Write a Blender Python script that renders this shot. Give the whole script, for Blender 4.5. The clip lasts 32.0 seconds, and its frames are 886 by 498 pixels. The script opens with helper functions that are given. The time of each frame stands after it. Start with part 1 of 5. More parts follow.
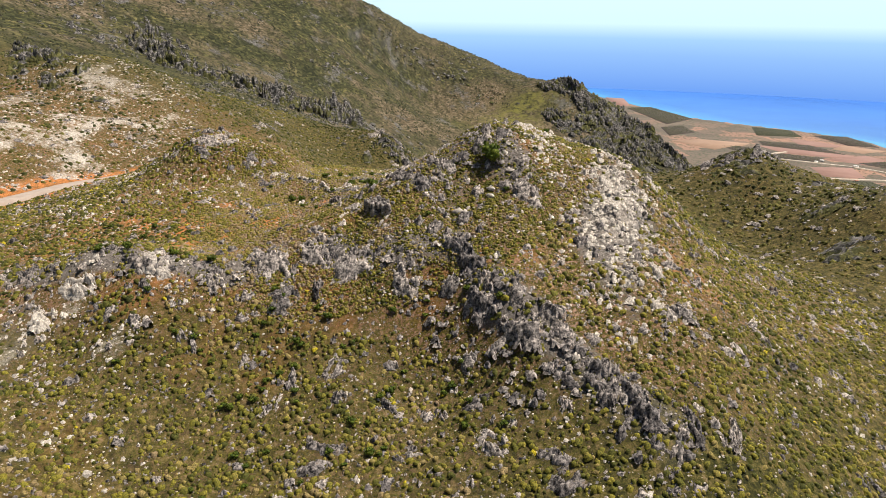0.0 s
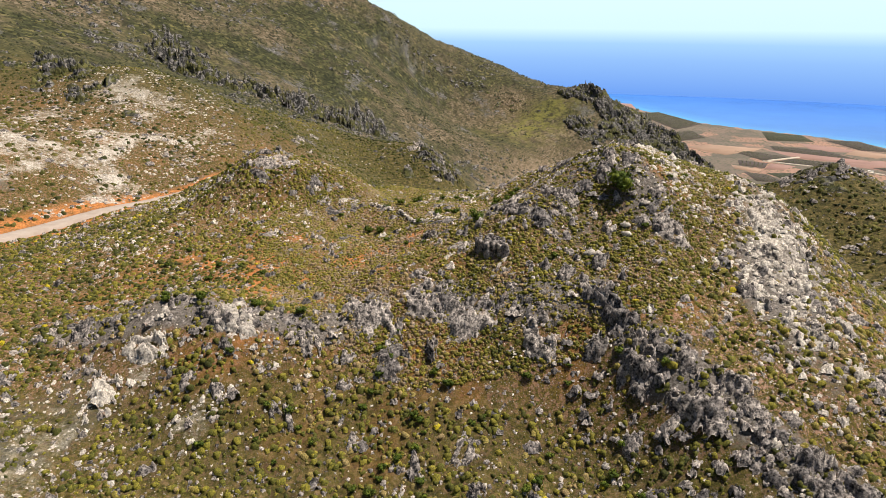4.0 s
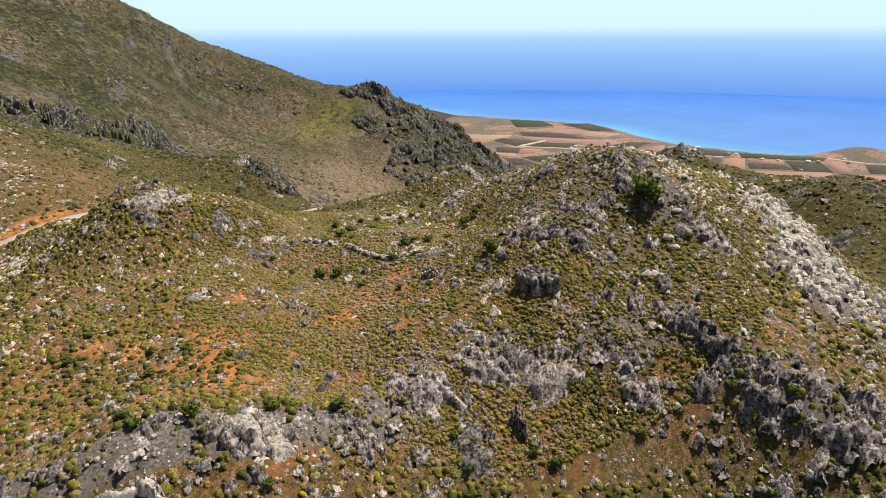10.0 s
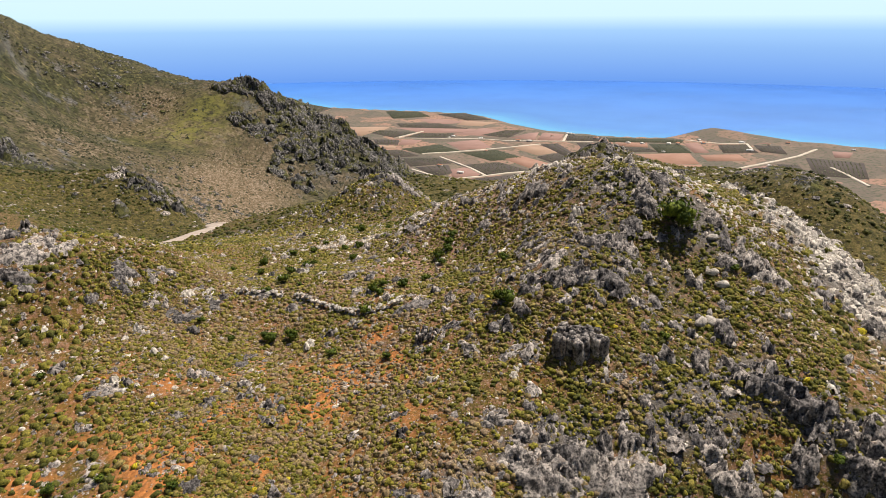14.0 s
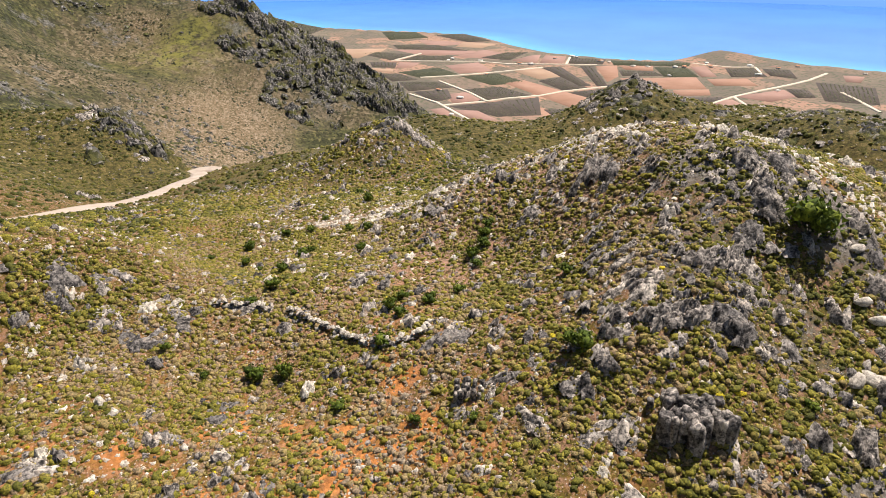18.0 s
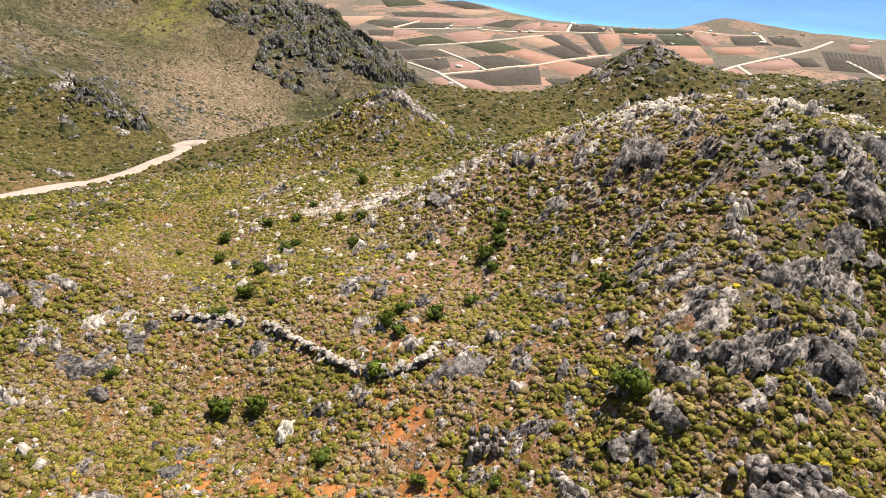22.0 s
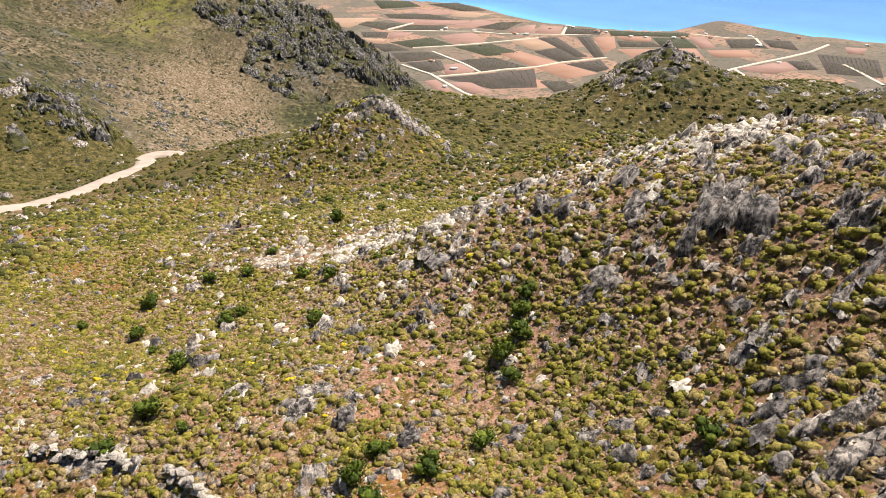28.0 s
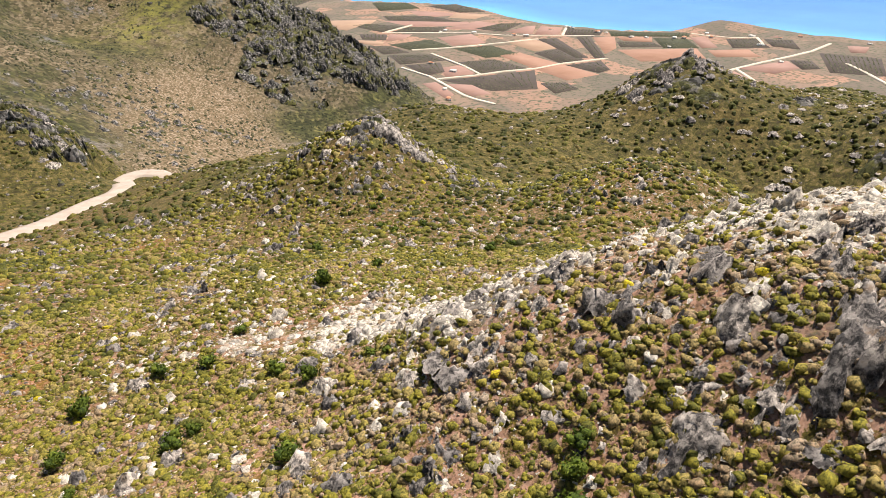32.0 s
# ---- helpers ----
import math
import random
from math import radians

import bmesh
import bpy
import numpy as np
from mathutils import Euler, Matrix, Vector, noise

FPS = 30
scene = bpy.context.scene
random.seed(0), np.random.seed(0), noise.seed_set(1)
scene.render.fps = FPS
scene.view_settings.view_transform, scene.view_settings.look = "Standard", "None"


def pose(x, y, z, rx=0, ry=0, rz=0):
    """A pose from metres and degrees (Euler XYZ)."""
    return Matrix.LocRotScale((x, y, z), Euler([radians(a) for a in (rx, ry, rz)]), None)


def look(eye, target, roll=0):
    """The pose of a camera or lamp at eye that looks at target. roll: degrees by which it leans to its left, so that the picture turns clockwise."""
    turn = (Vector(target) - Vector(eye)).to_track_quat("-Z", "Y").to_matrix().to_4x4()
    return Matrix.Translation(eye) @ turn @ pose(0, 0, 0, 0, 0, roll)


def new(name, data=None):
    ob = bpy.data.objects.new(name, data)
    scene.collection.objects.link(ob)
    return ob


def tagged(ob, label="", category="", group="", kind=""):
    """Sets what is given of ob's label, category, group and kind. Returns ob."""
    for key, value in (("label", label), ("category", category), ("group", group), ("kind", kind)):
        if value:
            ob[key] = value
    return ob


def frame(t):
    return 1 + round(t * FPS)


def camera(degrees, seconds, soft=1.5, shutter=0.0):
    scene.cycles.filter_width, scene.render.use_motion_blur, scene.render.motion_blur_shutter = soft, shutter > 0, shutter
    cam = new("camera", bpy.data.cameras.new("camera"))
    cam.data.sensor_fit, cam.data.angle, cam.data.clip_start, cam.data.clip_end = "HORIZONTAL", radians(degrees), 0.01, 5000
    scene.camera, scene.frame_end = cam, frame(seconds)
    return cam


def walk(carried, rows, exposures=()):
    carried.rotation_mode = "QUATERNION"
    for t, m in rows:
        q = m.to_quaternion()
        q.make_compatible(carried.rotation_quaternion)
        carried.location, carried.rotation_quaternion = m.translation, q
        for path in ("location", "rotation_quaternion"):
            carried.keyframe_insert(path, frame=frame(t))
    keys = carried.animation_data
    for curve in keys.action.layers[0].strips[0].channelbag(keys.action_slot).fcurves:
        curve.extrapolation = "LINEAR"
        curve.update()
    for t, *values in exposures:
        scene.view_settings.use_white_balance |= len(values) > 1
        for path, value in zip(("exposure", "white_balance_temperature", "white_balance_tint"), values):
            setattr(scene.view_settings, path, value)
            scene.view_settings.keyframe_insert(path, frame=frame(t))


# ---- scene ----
cam = camera(66.2, 32.0, soft=0.8)
METRES, EYE, TILT, LEAN, TURN = 150.0, 350.0, -6.5, -7.75, 0.0
ROWS = [
    (0.0, 0.0, 0.0, 0.0, -1.54, -12.21, 7.13),
    (0.5, -0.0013, 0.02, 0.0035, -1.48, -12.13, 7.14),
    (1.0, -0.006, 0.0383, 0.0071, -1.43, -12.07, 7.18),
    (1.5, -0.0143, 0.0545, 0.0107, -1.39, -12.0, 7.2),
    (2.0, -0.0267, 0.0689, 0.0144, -1.36, -11.92, 7.24),
    (2.5, -0.0427, 0.082, 0.0178, -1.31, -11.82, 7.26),
    (3.0, -0.0613, 0.0937, 0.021, -1.29, -11.76, 7.29),
    (3.5, -0.0818, 0.1047, 0.0242, -1.25, -11.73, 7.35),
    (4.0, -0.1027, 0.115, 0.0273, -1.27, -11.71, 7.4),
    (4.5, -0.1238, 0.1249, 0.0304, -1.61, -11.74, 7.49),
    (6.5, -0.1982, 0.1692, 0.0447, -7.07, -12.59, 8.34),
    (7.0, -0.2134, 0.1819, 0.0479, -8.78, -12.85, 8.55),
    (7.5, -0.2274, 0.1955, 0.0511, -10.57, -13.13, 8.76),
    (8.0, -0.2401, 0.2098, 0.0542, -12.87, -13.51, 9.02),
    (8.5, -0.2517, 0.2248, 0.0572, -15.44, -13.92, 9.29),
    (9.0, -0.2627, 0.2405, 0.0599, -17.81, -14.28, 9.48),
    (9.5, -0.2722, 0.2567, 0.0626, -19.81, -14.59, 9.65),
    (10.0, -0.2807, 0.2735, 0.0652, -21.72, -14.89, 9.81),
    (10.5, -0.2881, 0.291, 0.068, -23.66, -15.2, 9.9),
    (11.0, -0.2945, 0.3088, 0.0706, -25.65, -15.5, 9.98),
    (11.5, -0.2992, 0.3271, 0.0734, -28.3, -15.94, 10.13),
    (12.0, -0.303, 0.3461, 0.0761, -30.45, -16.3, 10.14),
    (12.5, -0.3048, 0.3657, 0.0787, -32.0, -16.59, 10.22),
    (13.0, -0.3041, 0.3858, 0.0813, -32.32, -16.71, 10.25),
    (13.5, -0.3009, 0.4059, 0.0836, -32.41, -16.88, 10.3),
    (14.0, -0.2958, 0.4263, 0.0857, -32.49, -17.52, 10.33),
    (14.5, -0.2891, 0.4469, 0.0876, -32.56, -18.44, 10.35),
    (15.0, -0.2809, 0.4675, 0.0895, -32.61, -19.29, 10.35),
    (15.5, -0.2725, 0.487, 0.0914, -32.61, -20.13, 10.35),
    (17.5, -0.2466, 0.5442, 0.0941, -32.67, -23.18, 10.27),
    (18.0, -0.2412, 0.5549, 0.0943, -32.68, -23.87, 10.23),
    (18.5, -0.2361, 0.5647, 0.0944, -32.68, -24.54, 10.22),
    (19.0, -0.2312, 0.5738, 0.0944, -32.68, -25.18, 10.2),
    (19.5, -0.2266, 0.5825, 0.0941, -32.69, -25.82, 10.18),
    (20.0, -0.2227, 0.5908, 0.092, -32.72, -26.31, 10.16),
    (20.5, -0.219, 0.5982, 0.0893, -32.71, -26.35, 10.15),
    (21.0, -0.2153, 0.6061, 0.0861, -32.74, -26.34, 10.13),
    (21.5, -0.2115, 0.6137, 0.0829, -32.78, -26.36, 10.17),
    (22.0, -0.2078, 0.6211, 0.08, -32.8, -26.37, 10.16),
    (22.5, -0.2045, 0.6278, 0.0772, -32.86, -26.39, 10.15),
    (23.0, -0.2004, 0.6352, 0.074, -32.88, -26.38, 10.15),
    (23.5, -0.1969, 0.6417, 0.0724, -32.92, -26.38, 10.14),
    (24.0, -0.1925, 0.6488, 0.0716, -32.95, -26.4, 10.15),
    (24.5, -0.1879, 0.6561, 0.0706, -32.97, -26.36, 10.14),
    (25.0, -0.1831, 0.6641, 0.0691, -33.01, -26.32, 10.14),
    (25.5, -0.1778, 0.6727, 0.0678, -33.06, -26.33, 10.13),
    (27.5, -0.1531, 0.7131, 0.0617, -33.2, -26.27, 9.98),
    (28.0, -0.1466, 0.724, 0.0594, -33.24, -26.27, 9.97),
    (28.5, -0.1401, 0.7347, 0.058, -33.26, -26.28, 9.95),
    (29.0, -0.1336, 0.7454, 0.0568, -33.28, -26.27, 9.94),
    (29.5, -0.1272, 0.7557, 0.0566, -33.31, -26.31, 9.97),
    (30.0, -0.1209, 0.7655, 0.0566, -33.3, -26.29, 9.98),
    (30.5, -0.1149, 0.7747, 0.0569, -33.32, -26.28, 10.11),
    (31.0, -0.1099, 0.7835, 0.057, -33.34, -26.26, 10.18),
    (31.5, -0.1056, 0.7918, 0.0573, -33.36, -26.22, 10.31),
    (32.0, -0.1025, 0.7999, 0.0576, -33.39, -26.2, 10.41),
]
walk(cam, [(t, pose(0, 0, EYE, TILT, LEAN, TURN) @ pose(METRES * x, METRES * y, METRES * z, 90 + pitch, roll, yaw)) for t, x, y, z, yaw, pitch, roll in ROWS], [(0.0, 0.3), (8.0, 0.25), (13.0, 0.2), (20.0, 0.66), (32.0, 0.68)])

# ---------------------------------------------------------------- world, sun
world = bpy.data.worlds.new("world")
scene.world = world
world.use_nodes = True
wn = world.node_tree.nodes
wl = world.node_tree.links
sky = wn.new("ShaderNodeTexSky")
sky.sky_type = "NISHITA"
sky.sun_disc = False
SUN_AZ, SUN_EL = 76.0, 64.0          # degrees clockwise from +y, above the horizon
sky.sun_elevation = radians(SUN_EL)
sky.sun_rotation = radians(SUN_AZ)
sky.altitude = 400
sky.dust_density = 1.5
wn["Background"].inputs["Strength"].default_value = 0.04
wl.new(sky.outputs[0], wn["Background"].inputs["Color"])
sun_data = bpy.data.lights.new("sun", "SUN")
sun_data.energy, sun_data.angle, sun_data.color = 5.0, radians(0.55), (1.0, 0.905, 0.8)
sun = new("sun", sun_data)
sx, sy = math.sin(radians(SUN_AZ)), math.cos(radians(SUN_AZ))
sun.matrix_world = look((sx * 900, sy * 900, 900 * math.tan(radians(SUN_EL)) + 350), (0, 0, 350))

# ---------------------------------------------------------------- noise and relief
rng = np.random.default_rng(7)


def cell(ix, iy, seed):
    """A number from 0 to 1 for each cell of a grid."""
    h = (ix.astype(np.int64) * 374761393 + iy.astype(np.int64) * 668265263 + seed * 974634777) & 0xFFFFFFFF
    h = ((h ^ (h >> 13)) * 1274126177) & 0xFFFFFFFF
    h = ((h ^ (h >> 16)) * 2246822519) & 0xFFFFFFFF
    return ((h ^ (h >> 15)) & 0xFFFFFF) / float(0xFFFFFF)


def vnoise(x, y, seed=0):
    ix, iy = np.floor(x), np.floor(y)
    fx, fy = x - ix, y - iy
    ux, uy = fx * fx * (3 - 2 * fx), fy * fy * (3 - 2 * fy)
    a, b = cell(ix, iy, seed), cell(ix + 1, iy, seed)
    c, d = cell(ix, iy + 1, seed), cell(ix + 1, iy + 1, seed)
    return (a + (b - a) * ux) * (1 - uy) + (c + (d - c) * ux) * uy


def fbm(x, y, size, octaves=4, seed=0, ridged=False):
    """Layered noise, about -1 to 1."""
    out, amp, total = 0.0, 1.0, 0.0
    cs, sn = math.cos(0.6), math.sin(0.6)
    x, y = np.asarray(x, float) / size, np.asarray(y, float) / size
    for o in range(octaves):
        n = vnoise(x + 13.7 * o, y - 7.3 * o, seed + o) * 2 - 1
        out = out + amp * ((1 - 2 * np.abs(n)) if ridged else n)
        total += amp
        amp *= 0.52
        x, y = (x * cs - y * sn) * 2.03, (x * sn + y * cs) * 2.03
    return out / total


def smooth(a, b, x):
    t = np.clip((x - a) / (b - a), 0, 1)
    return t * t * (3 - 2 * t)


def line_distance(x, y, line):
    """Distance in plan from a broken line."""
    best = np.full(np.shape(x), 1e9)
    for (ax, ay), (bx, by) in zip(line[:-1], line[1:]):
        dx, dy = bx - ax, by - ay
        t = np.clip(((x - ax) * dx + (y - ay) * dy) / (dx * dx + dy * dy), 0, 1)
        best = np.minimum(best, np.hypot(x - ax - t * dx, y - ay - t * dy))
    return best


def blob(x, y, cx, cy, r, r2=None, turn=0.0):
    """A soft patch in plan: 1 in the middle, 0 well outside."""
    c, s = math.cos(radians(turn)), math.sin(radians(turn))
    u, v = (x - cx) * c + (y - cy) * s, -(x - cx) * s + (y - cy) * c
    return np.exp(-((u / r) ** 2 + (v / (r2 or r)) ** 2))


SEA, PLAIN = 0.0, 12.0
# hills: x, y, height, radius
MASSIF = [
    (550, 1300, -17.2, 700), (-150, 250, 312.4, 700), (-500, 1300, 88.3, 700), (-850, 1300, 72.5, 700),
    (-1200, 1300, 39.4, 700), (-1200, 950, 52, 700), (-60, 1080, 37.8, 420), (-270, 1290, 29.1, 420),
    (-270, 1080, 42.5, 420), (-480, 1290, 37.3, 420), (-480, 1080, 50.3, 420), (-480, 870, 50.3, 420),
    (-690, 1290, 39, 420), (-690, 1080, 48.4, 420), (-690, 870, 47.9, 420), (-690, 660, 45, 420),
    (-690, -390, 33.6, 420), (-900, 1080, 32.3, 420), (-900, 870, 30.2, 420), (-900, 660, 29.3, 420),
    (-900, 450, 32.3, 420), (-900, 240, 35.6, 420),
]
MASSIF_B = [
    (-900, 30, 34.9, 420),
]
FLANKS = [
    (400, 475, -40.7, 250), (400, 350, -33.1, 250), (150, 850, 33.9, 250), (-350, -275, 28.2, 250),
    (-350, -400, 20.3, 250), (-475, -150, 25.2, 250), (-475, -275, 22.7, 250), (-600, 475, 23.9, 250),
    (-600, 350, 25.1, 250), (-600, 100, 25.8, 250), (-600, -25, 27.8, 250), (-600, -150, 23.2, 250),
]
SPURS = [
    (370, 430, -15.7, 140), (370, 360, -13.3, 140), (300, 360, -8.6, 140), (300, 10, -21.3, 140),
    (230, 780, 17.2, 140), (160, 430, -17.6, 140), (90, 850, 20.8, 140), (90, 500, -20.2, 140),
    (20, 570, -8.6, 140), (20, 500, -19.6, 140), (-50, 500, -19.1, 140), (-190, 430, -17.3, 140),
    (-260, 290, -14.8, 140), (280, 600, 15.7, 80), (280, 560, 9.9, 80), (240, 720, 9.4, 80),
    (240, 640, 15.9, 80), (200, 720, 14.5, 80), (160, 760, 12.8, 80), (160, 600, -16.2, 80),
    (120, 120, 27.3, 80), (80, 720, -11.5, 80),
]
SPURS_B = [
    (80, 360, -15.1, 80), (40, 720, -19.9, 80), (40, 400, -16.9, 80), (0, 720, -20, 80),
    (0, 680, -13.6, 80), (-40, 280, -17.5, 80), (-80, 760, 7.1, 80), (-120, 760, 10.3, 80),
    (-120, 360, -7.8, 80), (-160, 480, -6.7, 80),
]
KNOLLS = [
    (184, 218, 14.6, 45), (184, 196, 18.1, 45), (162, 218, 12.9, 45), (140, 174, 7.3, 45),
    (52, 306, -9.6, 45), (30, 394, -10.4, 45), (30, 372, -13, 45), (30, 350, -13, 45),
    (8, 372, -15.4, 45), (8, 350, -13.4, 45), (-14, 328, 11.4, 45), (-80, 196, -11.6, 45),
    (-102, 262, 3.9, 45), (-102, 130, -12.4, 45), (-146, 218, -12.3, 45), (124, 222, 6.1, 26),
    (124, 157, 12.4, 26), (111, 222, 6.5, 26), (111, 196, 2.8, 26), (98, 209, 7.4, 26),
    (85, 183, -6.6, 26), (85, 157, -10.4, 26),
]
KNOLLS_B = [
    (85, 118, -4.1, 26), (72, 248, 6.8, 26), (72, 222, 2.3, 26), (72, 92, 1.8, 26),
    (59, 261, 8.5, 26), (59, 170, 5.2, 26), (46, 287, -9.1, 26), (33, 287, -10, 26),
    (33, 118, 21.8, 26), (33, 66, 12.2, 26), (20, 300, -4.2, 26), (20, 287, -7.3, 26),
    (-6, 300, 14.1, 26), (-6, 209, -4.4, 26), (-19, 261, -9.3, 26), (-19, 235, -6.2, 26),
    (-32, 287, -6.9, 26), (-32, 183, -2.3, 26), (-32, 66, -4.6, 26), (-97, 157, -6.6, 26),
    (-110, 261, 5.8, 26), (-110, 196, 2.1, 26),
]
RISES = [
    (55, 172.5, 5.4, 15), (55, 112.5, -2.6, 15), (47.5, 195, -3.1, 15), (40, 82.5, 5, 15),
    (25, 202.5, 4.6, 15), (17.5, 150, 4.2, 15), (17.5, 90, 4.3, 15), (10, 195, -1.9, 15),
    (10, 135, 6.7, 15), (2.5, 165, 2.3, 15), (-5, 105, 8.6, 15), (-5, 82.5, 2.6, 15),
    (-20, 217.5, -1.4, 15), (-20, 90, 1.9, 15), (-35, 97.5, 6.4, 15), (-42.5, 217.5, -5.1, 15),
    (-42.5, 157.5, 7.5, 15), (-50, 75, -1.5, 15), (-57.5, 90, -3.2, 15), (-65, 112.5, -1.4, 15),
    (-80, 187.5, -4.4, 15),
]
CRESTS = [
    (45, 75, -2.1, 9), (35, 105, 1.7, 9), (30, 90, 1.4, 9), (20, 135, 2.8, 9),
    (20, 125, 2.5, 9), (20, 110, 3.2, 9), (15, 115, 2.6, 9), (15, 100, 3.3, 9),
    (15, 80, 2.2, 9), (10, 155, -1.6, 9), (10, 125, 2.9, 9), (10, 115, 6, 9),
    (10, 95, 2.2, 9), (10, 85, 3.4, 9), (5, 145, 3.4, 9), (5, 105, -0.3, 9),
    (5, 80, -3.2, 9), (5, 70, 0.4, 9), (0, 145, 0.1, 9), (0, 120, 2, 9),
    (0, 110, 4.8, 9), (0, 95, 2.6, 9),
]
CRESTS_B = [
    (-5, 135, 1.6, 9), (-10, 150, 0.8, 9), (-10, 125, 3, 9), (-10, 115, 1.7, 9),
    (-15, 140, 3, 9), (-15, 130, 1.7, 9), (-15, 120, 1, 9), (-20, 175, 1.1, 9),
    (-20, 155, -1.6, 9), (-20, 105, 3.3, 9), (-25, 145, 2.2, 9), (-25, 135, -0.4, 9),
    (-25, 120, 1.9, 9), (-25, 85, -1.5, 9), (-30, 165, -1.2, 9), (-30, 155, 3.7, 9),
    (-30, 105, -2.6, 9), (-35, 145, -1, 9), (-35, 130, 0.7, 9), (-35, 115, 1.3, 9),
    (-40, 135, 1.4, 9), (-45, 140, -1.8, 9),
]
CRESTS_B_B = [
    (-45, 110, -1.1, 9), (-50, 155, 3.7, 9), (-50, 125, -0.1, 9), (-50, 100, 3.6, 9),
]
HILLS = MASSIF + MASSIF_B + FLANKS + SPURS + SPURS_B + KNOLLS + KNOLLS_B + RISES + CRESTS + CRESTS_B + CRESTS_B_B
# end of hills
PALE_LINE = [(-4, 161), (3, 154), (9, 147), (13, 142), (17, 137), (21, 130)]
SCARP = [(-62, 101), (-53, 98), (-45, 98), (-38, 96), (-31, 96), (-25, 97), (-18, 100), (-8, 97), (-1, 95), (6, 93.5), (9, 88), (11, 85), (16, 80), (19, 76), (22, 72), (25, 68), (30, 64)]
COAST = [(760, 4900), (968, 3426), (1110, 2680), (1240, 2490), (1410, 2285), (1485, 2110), (1450, 1900), (1450, 1700), (1530, 1510), (1640, 1395), (1760, 1400), (1880, 1385), (1880, 1270), (1905, 1150), (1965, 980), (2010, 600), (1960, 0), (1850, -700), (1500, -2000), (900, -4900)]
ROAD = [(11.2, 278.6), (14.6, 281.4), (14.2, 286.4), (10.0, 289.0), (6.0, 286.6), (3.8, 280.0), (3.4, 272.0), (3.0, 262.0), (0.2, 253.0), (-5, 248.4), (-12, 241.5), (-20, 233), (-32, 222), (-48, 208), (-64, 196), (-76, 183), (-83, 172.5), (-88.5, 165.5), (-94.5, 157), (-98.5, 149), (-103, 134), (-108, 112)]
coast_y = np.array([p[1] for p in COAST][::-1], float)
coast_x = np.array([p[0] for p in COAST][::-1], float)


HILLS += [(31, 206, 5.5, 11), (107, 213, 4.0, 12), (-60, 171, 2.2, 8), (-50, 800, 24, 130), (168, 730, 10, 30), (7, 240, -2.6, 8), (-64, 180, 2.4, 9)]


def big_form(x, y):
    z = np.zeros(np.shape(x))
    for cx, cy, h, r in HILLS:
        z = z + h * np.exp(-((x - cx) ** 2 + (y - cy) ** 2) / r ** 2)
    return z * (1 - smooth(340, 640, x))


def zone(x, y):
    """How far a place is from the stretch the camera flies over."""
    return np.hypot(x + 5, y - 125)


def rockiness(x, y):
    """Where bare limestone breaks the surface, 0 to 1."""
    m = 0.95 * np.exp(-(line_distance(x, y, SCARP) / 3.6) ** 2)
    m = np.maximum(m, 0.75 * blob(x, y, 4, 109, 7, 11, 20))
    m = np.maximum(m, 0.75 * blob(x, y, 14, 112, 6, 15, 8))
    m = np.maximum(m, 0.9 * blob(x, y, 31, 98, 7, 20, -12))
    m = np.maximum(m, 0.5 * blob(x, y, 12, 128, 7, 14, 10))
    m = np.maximum(m, 0.75 * blob(x, y, 6, 146, 7, 5, -35))
    m = np.maximum(m, 0.55 * blob(x, y, -12, 126, 3, 3))
    m = np.maximum(m, 0.6 * blob(x, y, -45, 157, 9, 7))
    m = np.maximum(m, 0.55 * blob(x, y, -58, 86, 12, 16))
    m = np.maximum(m, 0.3 * smooth(0.2, 0.5, blob(x, y, -100, 212, 40, 62)))
    m = np.maximum(m, 0.7 * blob(x, y, 106, 214, 16, 18))
    m = np.maximum(m, 0.6 * blob(x, y, 28, 203, 8, 12))
    m = np.maximum(m, 0.5 * blob(x, y, 118, 165, 20, 14))
    m = np.maximum(m, 0.5 * blob(x, y, -9, 138, 4, 4))
    n = fbm(x, y, 9, 4, 31)
    return np.clip(m * (0.75 + 0.6 * n) + 0.16 * smooth(0.2, 0.6, n), 0, 1)


